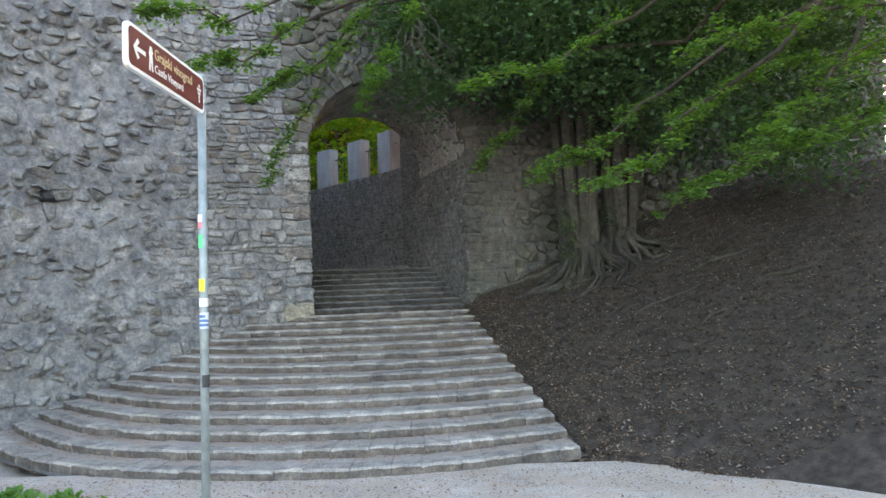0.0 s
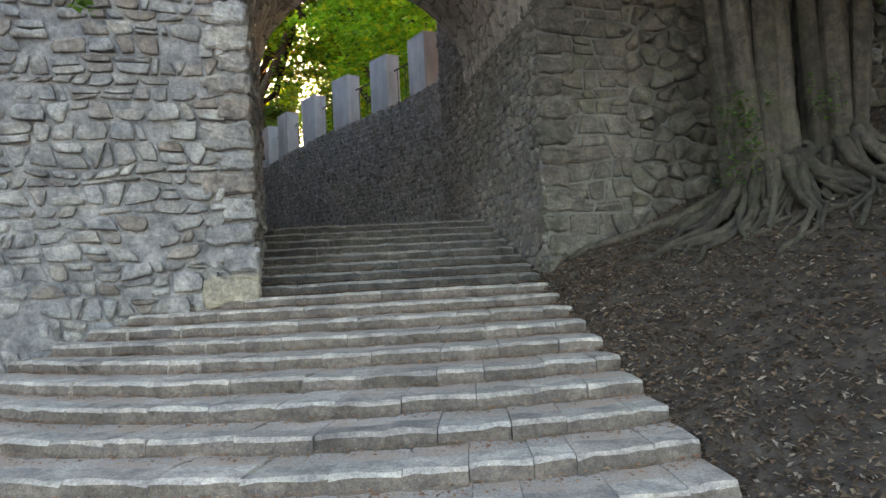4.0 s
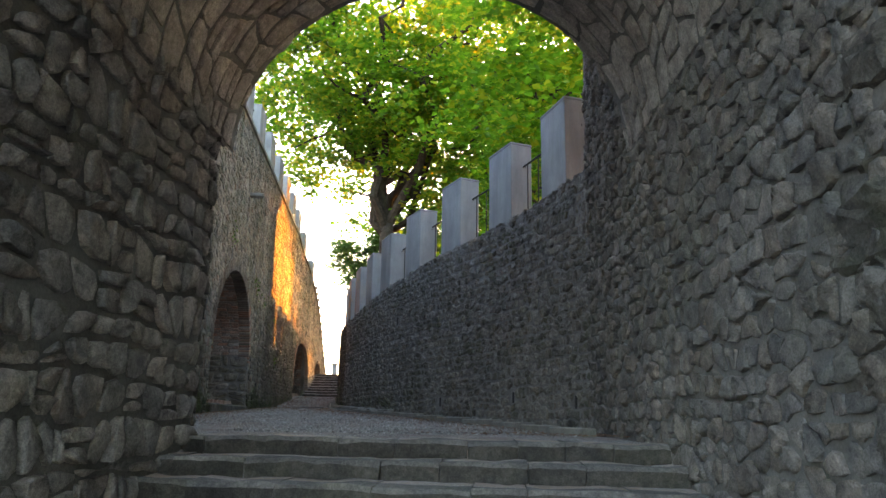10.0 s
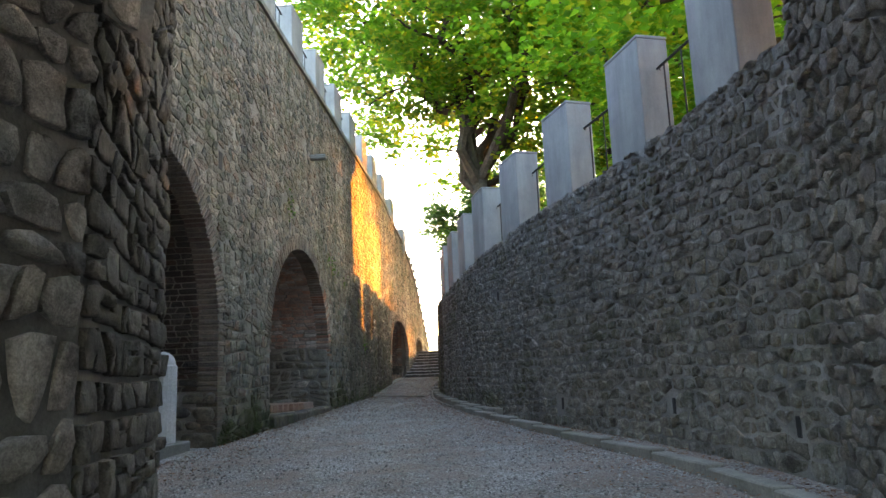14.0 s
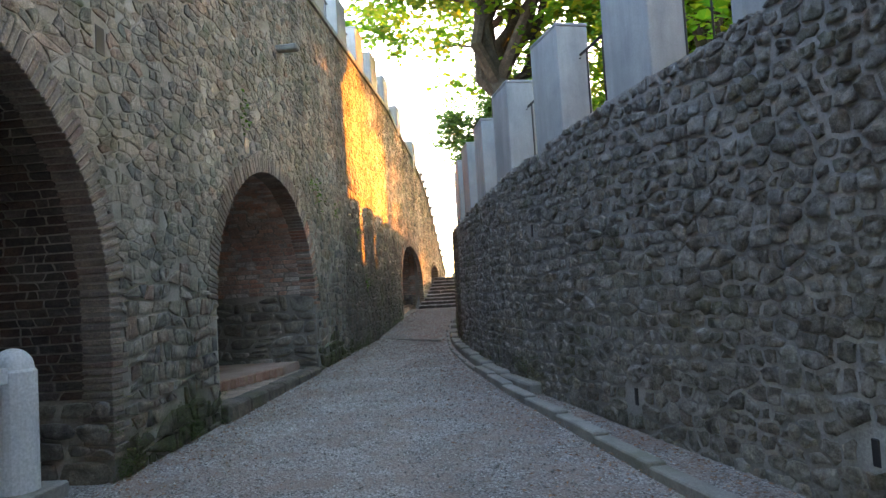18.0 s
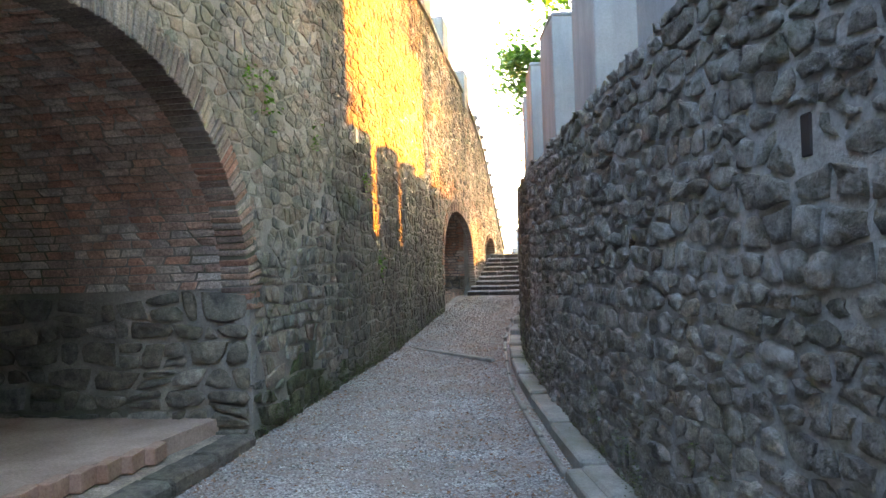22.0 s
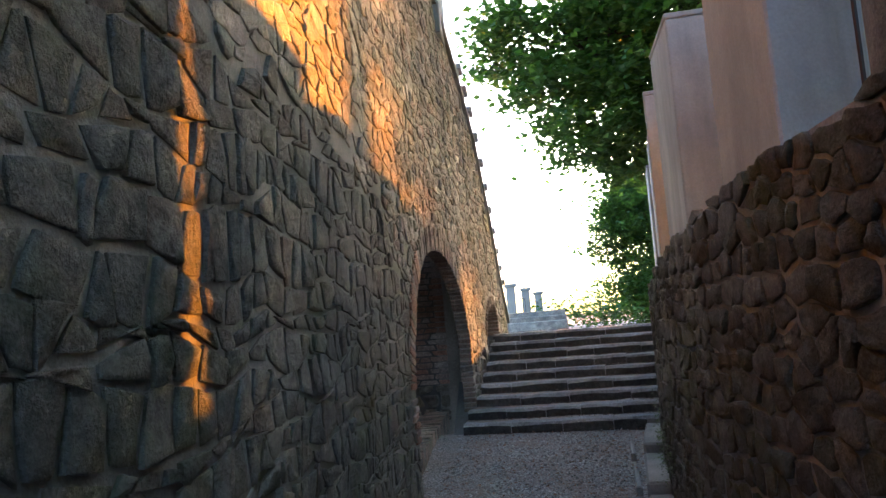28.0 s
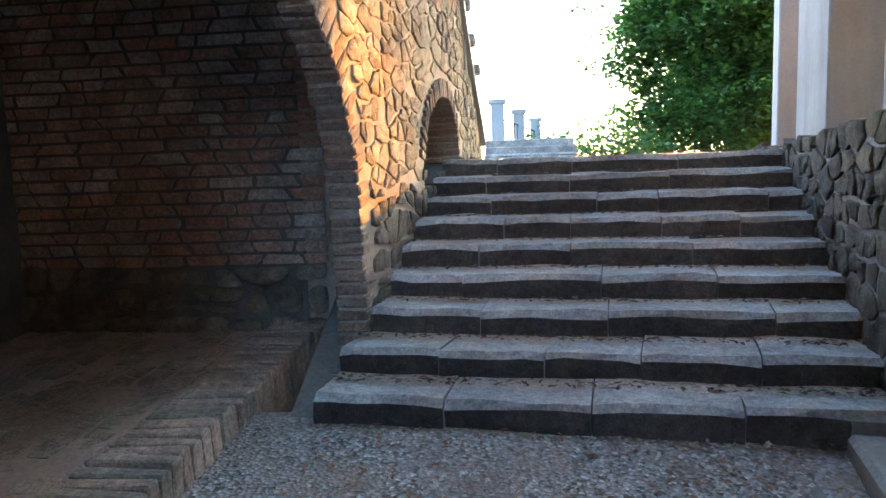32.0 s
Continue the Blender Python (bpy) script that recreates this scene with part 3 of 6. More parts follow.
def random_rubble(wall, surf, u0, u1, v0, v1, size, keep, material, proud=0.03, seed=1, joint=0.012, stretch=2.1, drop=0.14, jitter=0.36, near=None, most=300, fill=1.0, tilt=0.3, close=0.72, rise=0.2, bulge=0.5, blunt=0.1):
    """Roughly coursed rubble: the wall is broken into uneven flat-bedded stones that fit together."""
    r = np.random.default_rng(seed)
    rows, cols = int((v1 - v0) / size) + 2, int((u1 - u0) / size / stretch / close) + 2
    ph = r.uniform(0, 50)
    seeds = {}
    for i in range(-1, rows):
        for j in range(-1, cols):
            if r.random() > drop:
                x = (j + 0.5 * (i % 2) + r.uniform(-jitter, jitter)) * size * close
                seeds[(i, j)] = (x, (i + r.uniform(-rise, rise) + 0.7 * noise.noise((x * stretch * 0.6, i * 0.35, ph))) * size)
    singles, vs, fs, sides = [], [], [], []
    around = sorted([(a, b) for a in range(-2, 3) for b in range(-3, 4) if (a, b) != (0, 0)], key=lambda q: abs(q[0]) + abs(q[1]))
    for (i, j), (x, y) in seeds.items():
        if not keep(u0 + x * stretch, v0 + y) or r.random() > fill:
            continue
        e = size * 1.3
        poly = [(x - e, y - e), (x + e, y - e), (x + e, y + e), (x - e, y + e)]
        for a, b in around:
            q = seeds.get((i + a, j + b))
            if q is None:
                continue
            dx, dy = q[0] - x, q[1] - y
            lim = (dx * (q[0] + x) + dy * (q[1] + y)) / 2
            out = []
            for k in range(len(poly)):
                p0, p1 = poly[k - 1], poly[k]
                s0, s1 = dx * p0[0] + dy * p0[1] - lim, dx * p1[0] + dy * p1[1] - lim
                if (s0 > 0) != (s1 > 0):
                    f = s0 / (s0 - s1)
                    out.append((p0[0] + (p1[0] - p0[0]) * f, p0[1] + (p1[1] - p0[1]) * f))
                if s1 <= 0:
                    out.append(p1)
            poly = out
            if len(poly) < 3:
                break
        if len(poly) < 3:
            continue
        full = []
        for k in range(len(poly)):
            p0, p1 = poly[k - 1], poly[k]
            l = math.dist(p0, p1)
            if l > size * 0.5:
                full.append(((p0[0] + p1[0]) / 2 + r.uniform(-0.12, 0.12) * size, (p0[1] + p1[1]) / 2 + r.uniform(-0.12, 0.12) * size))
            if l > size * 0.14:
                full.append(p1)
        if len(full) < 4:
            continue
        cu, cv = u0 + x * stretch, v0 + y
        fit = []
        for px, py in full:
            pu, pv = u0 + px * stretch, min(v1 + 0.04, max(v0 - 0.04, v0 + py))
            for _ in range(4):
                if keep(pu, pv):
                    break
                pu, pv = cu + (pu - cu) * 0.7, cv + (pv - cv) * 0.7
            fit.append((pu, pv))
        v, f = broken_stone(surf, fit, proud * r.uniform(0.5, 1.6), r, joint, tilt, bulge, blunt)
        if near and len(singles) < most and near(cu, cv):
            singles.append((v, f))
        else:
            o = len(vs)
            sides.append(len(f) // 4)
            vs += v
            fs += [tuple(q + o for q in k) for k in f]
    if vs:
        tagged(part("stonework", (vs, fs, sides), material, wall), kind="stuff")
    for v, f in singles:
        part("stone", (v, f, [len(f) // 4]), material, wall)


# ---- the plan: heights of the path, line and top of the curved wall ----
GZ = [(-30, 2.86), (-4.5, 2.87), (2, 3.05), (12, 3.3), (14.5, 3.5), (19.3, 3.87), (40, 4.2)]
RIGHT = [(-4.3, 5.95), (-3.9, 5.86), (-2.6, 5.65), (-1.23, 5.31), (0.1, 4.85), (1.4, 4.35), (2.8, 3.85), (4.3, 3.35), (5.6, 3.03), (7, 2.75), (9.4, 2.3), (11, 2.1), (12.7, 1.96), (14.7, 1.93), (16.7, 2.05), (18, 2.3), (19.3, 2.55), (22, 2.98), (23.2, 3.28), (25, 3.95), (28, 5.05)]
RTOP = [(-4.3, 6.2), (1, 6.18), (3.5, 6.0), (6.7, 5.82), (12.7, 5.8), (14.9, 5.67), (16.2, 5.5), (18.7, 5.15), (21, 4.97), (29, 4.95)]
KERB = [(-6.0, 5.4), (-4.0, 5.2), (-2.9, 5.05), (-2.1, 4.83), (-0.1, 4.2), (1.25, 3.85), (3.2, 3.28), (6.2, 2.6), (8.8, 2.1), (10.6, 1.9), (12.5, 1.7), (14.2, 1.63), (16.0, 1.74), (18.44, 2.02), (19.25, 2.15)]
BEND = [(-30, 0.0), (15.4, 0.0), (17.5, 0.07), (19.6, 0.3), (21.7, 0.55), (24, 0.72), (27, 0.84), (31.5, 0.82)]


def gz(s):
    return table(s, GZ)


def rd(s):
    q = 0.0
    for k in (-0.6, 0.0, 0.6):
        q += table(s + k, RIGHT) / 3
    return q


def wd(s):
    return table(s, BEND)


# gatehouse frame: c across, a along the tunnel
G0 = Vector((-2.2, 13.83, 0))
GA = Vector((-0.326, 0.9455, 0))
GC = Vector((0.9455, 0.326, 0))
GW, GL, GS, GR = 3.77, 4.0, 5.45, 1.8
GEND = 6.25
GP = 3.55


def G(c, a, z):
    return G0 + GC * c + GA * a + Vector((0, 0, z))


# ---- arcade wall ----
ARCHES = [(-2.2, 2.2, 4.4, 6.52), (4.35, 2.12, 4.35, 6.28), (18.0, 1.58, 4.6, 5.97), (21.6, 0.68, 4.9, 5.42)]   # middle, half width, spring, apex
LTOPS = [(-30, 9.95), (15.5, 9.95), (17, 9.6), (18, 9.4), (19, 9.05), (20, 8.5), (21, 7.8), (22, 6.75), (23, 5.75), (24, 5.0)]   # the parapet follows a stair down behind it
LEND = 23.9


def ltop(s):
    return table(s, LTOPS)



def arch_curve(c, w, sp, ap, n=40):
    return [(c + w * math.cos(a), sp + (ap - sp) * math.sin(a)) for a in np.linspace(math.pi, 0, n)]


def in_arch(s, z, grow):
    for c, w, sp, ap in ARCHES:
        if z < (4.5 if s < 10 else 4.2) and s > 2:
            grow = 0.02
        w, h = w + grow, ap - sp + grow
        if s > 20.2 and z < 4.9:
            continue
        if abs(s - c) < w and (z < sp or ((s - c) / w) ** 2 + ((z - sp) / h) ** 2 < 1):
            return True
    return False


def face_arcade(s, z):
    return W(s, wd(s), z), N


wall_arcade = thing("wall_arcade", W(7, 0, 3.2), "tall brown rubble wall with brick-ringed niches, mossy at the foot", "wall", kind="structure")
def pierced(s0, s1, arches, thick=1.5):
    pts = [(s0, 2.0)]
    for c, w, sp, ap in arches:
        pts += [(c - w, 2.0)] + arch_curve(c, w, sp, ap) + [(c + w, 2.0)]
    pts += [(s1, 2.0)]
    pts += [(s, ltop(s)) for s in np.linspace(s1, s0, max(2, int((s1 - s0) / 0.6)))]
    return extrude_poly([W(s, wd(s), z) for s, z in pts], -N * thick)


part("masonry", pierced(-6.5, 9.0, ARCHES[:2], 3.2), mortar_brown, wall_arcade)
part("masonry", pierced(9.0, 15.4, [], 3.2), mortar_damp, wall_arcade)
part("masonry", pierced(15.4, 20.4, ARCHES[2:3], 0.13), mortar_brown, wall_arcade)
part("masonry", pierced(20.4, LEND, ARCHES[3:], 3.2), mortar_brown, wall_arcade)
def seam(s):
    return table(s, ((7.5, 4.8), (9.5, 6.4), (15.3, 6.2), (17.0, 4.8))) + 0.3 * noise.noise((s * 1.7, 0, 6.0))


def turn(z):
    return 8.9 + 0.9 * noise.noise((z * 1.6, 3.0, 1.0))


HOLES = ((0.0, 6.76, 0.26), (3.45, 6.52, 0.26), (6.37, 6.69, 0.2), (9.96, 6.47, 0.2), (-5.2, 6.2, 0.2))   # putlog holes: along, height, size


def in_hole(s, z):
    return any(abs(s - a) < 0.1 and abs(z - b) < h / 2 + 0.03 for a, b, h in HOLES)


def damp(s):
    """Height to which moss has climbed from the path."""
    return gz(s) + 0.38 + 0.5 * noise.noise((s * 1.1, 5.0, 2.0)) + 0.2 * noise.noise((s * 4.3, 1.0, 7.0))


rubble(wall_arcade, face_arcade, -6.4, 9.9, 2.7, 5.9, (0.09, 0.2), (0.09, 0.32), lambda s, z: damp(s) < z < seam(s) and s < turn(z) and not in_arch(s, z, 0.16), rock_arcade, 0.02, 11, 0.7, 0.008, 0.09, near=lambda s, z: -0.5 < s < 2.3, most=140, tilt=0.35, bulge=0.9, fill=0.97, rag=0.014)
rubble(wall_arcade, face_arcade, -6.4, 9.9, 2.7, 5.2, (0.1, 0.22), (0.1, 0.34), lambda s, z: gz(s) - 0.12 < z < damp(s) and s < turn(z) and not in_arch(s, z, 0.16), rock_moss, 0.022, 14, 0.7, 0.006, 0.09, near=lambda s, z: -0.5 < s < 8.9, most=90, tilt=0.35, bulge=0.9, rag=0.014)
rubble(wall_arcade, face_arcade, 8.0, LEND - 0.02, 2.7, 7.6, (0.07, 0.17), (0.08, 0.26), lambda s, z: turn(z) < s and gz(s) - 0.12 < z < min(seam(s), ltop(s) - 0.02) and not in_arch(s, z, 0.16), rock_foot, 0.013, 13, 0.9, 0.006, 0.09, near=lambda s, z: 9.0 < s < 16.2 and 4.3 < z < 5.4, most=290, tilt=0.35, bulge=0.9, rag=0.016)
random_rubble(wall_arcade, face_arcade, -6.4, LEND - 0.02, 4.5, 9.94, 0.1, lambda s, z: z > seam(s) and not in_arch(s, z, 0.16) and z < ltop(s) - 0.02 and s < LEND and not in_hole(s, z), rock_arcade, 0.01, 12, 0.005, 1.75, 0.33, 0.45, fill=0.95, rise=0.28, tilt=0.3, bulge=0.8, blunt=0.02)
knots = [-6.5] + [a for a, _ in LTOPS[1:-1]] + [LEND]
for s0, s1 in zip(knots, knots[1:]):
    h = 0.1
    part("coping", extrude_poly([W(s0, wd(s0) + 0.05, ltop(s0)), W(s1, wd(s1) + 0.05, ltop(s1)), W(s1, wd(s1) + 0.05, ltop(s1) + h), W(s0, wd(s0) + 0.05, ltop(s0) + h)], -N * 0.9), concrete_old, wall_arcade)
part("drain_spout", slab(Matrix.Translation(W(5.0, 0.14, 8.35)) @ pose(0, 0, 0, 0, 0, 115.5), 0.16, 0.4, 0.1, 0.02), concrete_old, wall_arcade)
# no recess is cut: flush black slabs stand for the shade inside the holes
for s, z, h in HOLES:
    part("putlog_hole_dark", slab(Matrix.Translation(W(s, -0.066, z)) @ pose(0, 0, 0, 0, 0, 115.5), 0.15, 0.14, h, 0.01), iron, wall_arcade)

niche_plaster = rendered("niche_plaster", (0.3, 0.275, 0.24), (0.46, 0.43, 0.38), 2.2, relief=0.5, streak=0.4)
rock_niche_pale = rock("whitened_rubble", [(0.42, 0.41, 0.39), (0.5, 0.49, 0.47), (0.36, 0.35, 0.33), (0.45, 0.42, 0.38)], 0.1, 0.9, 0.92, 22.0, 1.0)
terracotta = rendered("dusty_terracotta", (0.33, 0.19, 0.135), (0.45, 0.29, 0.22), 3.0, relief=0.4)
# niches: deep vaults, rubble below and brick above
niche_brick = rock("niche_brick", [(0.52, 0.3, 0.23), (0.42, 0.34, 0.3), (0.56, 0.36, 0.28), (0.38, 0.33, 0.3), (0.6, 0.55, 0.5), (0.46, 0.31, 0.25)], 0.1, 0.75, 0.95, 40.0, 0.5)
for n, (c, w, sp, ap) in enumerate(ARCHES):
    o = wd(c)
    deep = (3.1, 2.72, 3.1, 2.6)[n]
    floor = gz(c) + (0.0 if n == 0 else 0.15)
    niche = thing("wall_niche", W(c, o - deep, floor), "shadowed niche vault of brick over rubble", "niche wall", kind="structure")
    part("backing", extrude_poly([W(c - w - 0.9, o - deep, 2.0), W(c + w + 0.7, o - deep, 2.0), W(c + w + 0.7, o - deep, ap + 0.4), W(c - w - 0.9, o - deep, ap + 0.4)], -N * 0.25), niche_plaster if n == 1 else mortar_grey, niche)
    split = floor + (0.75, 1.22, 0.42, 0.0)[n]
    if n < 2:
        rubble(niche, lambda s, z, o=o, deep=deep: (W(s, o - deep, z), N), c - w, c + w, floor - 0.1, split + (1.2 if n == 0 else 0), (0.13, 0.26), (0.15, 0.4), lambda s, z: True, rock_niche_pale if n else rock_niche, 0.03, 60 + n, 0.5, 0.012, 0.2, bulge=0.9)
        line = [(c - w, floor - 0.1)] + arch_curve(c, w, sp, ap, 40) + [(c + w, floor - 0.1)]
        run = np.concatenate([[0], np.cumsum([math.dist(p, q) for p, q in zip(line, line[1:])])])
        full, low = float(run[-1]), split - floor + 0.1

        def face_reveal(d, v, line=line, run=run, o=o):
            def at(q):
                return np.array([np.interp(q, run, [p[0] for p in line]), np.interp(q, run, [p[1] for p in line])])

            p = at(v)
            t = at(min(v + 0.05, run[-1])) - at(max(v - 0.05, 0))
            t /= np.linalg.norm(t)
            return W(float(p[0]), o - d, float(p[1])), (U * float(t[1]) - Vector((0, 0, float(t[0])))).normalized()

        rubble(niche, face_reveal, 0.0, deep, full - low, full, (0.14, 0.28), (0.18, 0.5), lambda d, v, e=full: 0.0 <= d <= 3.1 and v <= e, rock_niche, 0.04, 30 + n, 0.4, near=lambda d, v: True, most=120)
        rubble(niche, face_reveal, 0.25, deep, 0.0, low, (0.14, 0.28), (0.18, 0.5), lambda d, v: 0.2 <= d <= 3.1 and v >= 0, rock_niche, 0.04, 33 + n, 0.4)
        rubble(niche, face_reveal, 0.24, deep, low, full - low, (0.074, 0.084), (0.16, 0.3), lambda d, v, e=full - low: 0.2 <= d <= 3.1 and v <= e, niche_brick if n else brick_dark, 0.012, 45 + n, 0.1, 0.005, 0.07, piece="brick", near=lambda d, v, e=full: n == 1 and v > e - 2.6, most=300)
    elif n == 2:
        # this vault widens behind its front ring
        s1 = c + w + 0.8
        for a, b in ((c - w - 0.7, c - w - 0.95), (s1, s1 + 0.04)):
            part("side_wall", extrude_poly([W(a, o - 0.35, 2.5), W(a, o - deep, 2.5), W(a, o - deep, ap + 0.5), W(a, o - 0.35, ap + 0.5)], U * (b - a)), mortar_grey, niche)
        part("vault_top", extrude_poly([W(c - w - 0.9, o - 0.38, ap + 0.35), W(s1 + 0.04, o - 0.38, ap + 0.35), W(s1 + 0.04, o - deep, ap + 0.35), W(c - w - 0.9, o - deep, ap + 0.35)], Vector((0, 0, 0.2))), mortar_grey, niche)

        def face_side(d, z, s1=s1, o=o):
            return W(s1, o - d, z), -U

        rubble(niche, face_side, 0.2, deep, floor - 0.1, split, (0.13, 0.24), (0.16, 0.4), lambda d, z: 0.15 < d < 3.1, rock_niche, 0.04, 37, 0.4, near=lambda d, z: True)
        rubble(niche, face_side, 0.2, deep, split, ap + 0.3, (0.072, 0.084), (0.16, 0.3), lambda d, z: 0.15 < d < 3.1, niche_brick, 0.014, 48, 0.1, 0.007, 0.07, piece="brick", near=lambda d, z: z < 5.7)


# brick rings round the arches
brick_me = {}


def brick_piece(key, sx, sy, sz, material):
    if key not in brick_me:
        bm = box(bmesh.new(), Matrix(), sx, sy, sz, 0.008)
        for v in bm.verts:
            v.co += Vector(rng.uniform(-0.004, 0.004, 3))
        me = bpy.data.meshes.new("brick")
        bm.to_mesh(me)
        bm.free()
        me.materials.append(material)
        brick_me[key] = me
    return brick_me[key]


def brick_at(parent, key, m, dims, material):
    ob = new("brick", brick_piece((key, int(rng.integers(4))), *dims, material))
    ob.parent = parent
    ob.matrix_parent_inverse = parent.matrix_basis.inverted()
    ob.matrix_basis = m
    return ob


WALL_TURN = pose(0, 0, 0, 0, 0, 115.54)      # x along the passage, y into the wall
for n, (c, w, sp, ap) in enumerate(ARCHES):
    o = wd(c)
    ring = thing("brick_arch_ring", W(c, o, sp), "weathered red brick ring round a niche arch", "arch ring", "brick rings of the niches", "structure")
    curve = arch_curve(c, w, sp, ap, 200)
    thick = 0.16 if n == 2 else 0.28
    gap, run = 0.066, 0.0
    for (s0, z0), (s1, z1) in zip(curve, curve[1:]):
        run += math.hypot(s1 - s0, z1 - z0)
        if run >= gap:
            run -= gap
            nx, nz = (s1 - c) / w ** 2, (z1 - sp) / (ap - sp) ** 2
            l = math.hypot(nx, nz)
            nx, nz = nx / l, nz / l
            tilt = math.atan2(nz, nx)
            half = 0.07 if n == 3 else 0.135
            away = half - 0.014
            m = Matrix.Translation(W(s1 + nx * away, wd(s1) + rng.uniform(-0.006, 0.008) - thick / 2 + 0.015, z1 + nz * away)) @ WALL_TURN @ Matrix.Rotation(-tilt, 4, "Y")
            worn = not (n == 1 and s1 > c + w * 0.75 or n == 2 and s1 < c - w * 0.6)
            brick_at(ring, ("small_ring" if n == 3 else "worn_ring" if worn else "ring") + str(thick), m, (half * 2, thick, 0.051), brick_worn if worn else brick_red)
    for side in (-1, 1):
        z = 3.75 if n == 2 and side > 0 else (3.2, 4.5, 4.25, 4.95)[n]
        worn = not (n == 1 and side > 0 or n == 2 and side < 0)
        k = 0
        while z < sp:
            long = 0.27 if k % 2 else 0.17
            m = Matrix.Translation(W(c + side * (w + long / 2 - 0.014), wd(c + side * w) - thick / 2 + 0.015 + rng.uniform(-0.006, 0.008), z)) @ WALL_TURN
            if not (n == 0 and side < 0) and n != 3:
                brick_at(ring, ("worn%d" if worn else "jamb%d") % (k % 2) + str(thick), m, (long, thick, 0.05), brick_worn if worn else brick_red)
            z += 0.064
            k += 1

# ---- curved retaining wall ----
S = np.arange(-4.3, 27.9, 0.35)


def face_curved(s, z):
    k = (rd(s + 0.1) - rd(s - 0.1)) / 0.2
    return W(s, rd(s) + 0.03 * (z - 3.0) / 3.0, z), (U * k - N).normalized()


WEEPS = ((-1.52, 3.35), (1.06, 3.32), (-3.5, 3.25), (5.2, 3.4), (3.3, 5.1), (9.6, 3.6))
wall_curved = thing("wall_curved", W(4, rd(4), 3.1), "dark grey rubble retaining wall curving along the path", "wall", kind="structure")
rows = []
for s in S:
    d, t = rd(s), table(s, RTOP)
    rows.append([W(s, d - 0.005, gz(min(s, 19)) - 0.3), W(s, d + 0.015, 4.5), W(s, d + 0.03, t - 0.02), W(s, d + 0.65, t - 0.02), W(s, d + 0.65, 2.5)])
part("masonry", strip(rows), mortar_mid, wall_curved)
def on_curved(s, z):
    return gz(min(s, 19)) - 0.08 < z < table(s, RTOP) + 0.02 and not any(abs(s - a) < 0.06 and abs(z - b) < 0.11 for a, b in WEEPS)


def worn(z):
    return 9.3 + 0.4 * noise.noise((z * 2.0, 4.0, 8.0))


random_rubble(wall_curved, face_curved, -4.2, 9.8, 2.6, 6.3, 0.12, lambda s, z: on_curved(s, z) and s < worn(z), rock_passage, 0.019, 21, 0.01, 1.5, 0.14, 0.32, near=lambda s, z: 2.5 < s < 9.5 and 3.4 < z < 5.0, close=0.85, rise=0.16, tilt=0.33, bulge=1.2, blunt=0.07)
random_rubble(wall_curved, face_curved, 8.8, 27.6, 2.6, 6.3, 0.12, lambda s, z: on_curved(s, z) and s > worn(z), rock_moss_shade, 0.013, 22, 0.006, 1.5, 0.14, 0.32, close=0.85, rise=0.22, tilt=0.35, bulge=1.0, blunt=0.07)
# a black slab again gives each weep hole its inner shade
for s, z in WEEPS:
    p, n = face_curved(s, z)
    part("weep_hole_dark", slab(Matrix.Translation(p - n * 0.053) @ pose(0, 0, 0, 0, 0, math.degrees(math.atan2(n.y, n.x)) + 90), 0.07, 0.12, 0.17, 0.01), iron, wall_curved)
rows = [[W(s, rd(s) + 0.5 + q, min(5.75, table(s, RTOP) - 0.12)) for q in (0, 1, 2, 4, 8, 15, 25, 60)] for s in np.arange(-4.3, 28.0, 0.7)]
tagged(part("terrace", strip(rows), soil), "dark soil terrace behind the retaining wall", "terrace", kind="structure")

# ---- merlons and railings ----
def merlon(m, height, label, group):
    ob = thing("merlon", (0, 0, 0), label, "merlon", group)
    part("block", slab(pose(0, 0, height / 2), 0.84, 0.4, height, 0.012), concrete, ob)
    part("cap", slab(pose(0, 0, height + 0.02), 0.85, 0.41, 0.04, 0.008), concrete, ob)
    return ob


posts = []
for k in range(15):
    s = -2.62 + 1.83 * k
    p, n = face_curved(s, 5.0)
    yaw = math.degrees(math.atan2(n.y, n.x)) + 90
    z = min(table(s + 0.45, RTOP), table(s - 0.45, RTOP)) - 0.06
    q = p - n * 0.33
    m = pose(q.x, q.y, z, 0, 0, yaw)
    posts.append((s, m))
    one = merlon(m, max(1.46, 7.15 - z), "pale grey cast concrete merlon on the curved wall", "merlons on the curved wall")
    one.matrix_basis = m


def railing(a, b, z0, z1, height, label, group, bars=5):
    rail = thing("railing", (a + b) / 2 + Vector((0, 0, z0)), label, "railing", group)
    pa, pb = a + Vector((0, 0, z0)), b + Vector((0, 0, z1))
    for h, r in ((height, 0.018), (0.12, 0.012)):
        part("rail", tube([pa + Vector((0, 0, h)), pb + Vector((0, 0, h))], [r, r], 6), iron, rail)
    for k in range(bars):
        q = pa.lerp(pb, (k + 0.6) / (bars + 0.2))
        part("bar", tube([q + Vector((0, 0, -0.05)), q + Vector((0, 0, height))], [0.011, 0.011], 6), iron, rail)
    return rail


for (s0, m0), (s1, m1) in zip(posts, posts[1:]):
    a, b = m0 @ Vector((0.42, 0.08, 0)), m1 @ Vector((-0.42, 0.08, 0))
    za, zb = a.z, b.z
    railing(Vector((a.x, a.y, 0)), Vector((b.x, b.y, 0)), za, zb, 1.08, "thin dark iron railing between two merlons", "railings between merlons", 7)

lposts = []
first = None
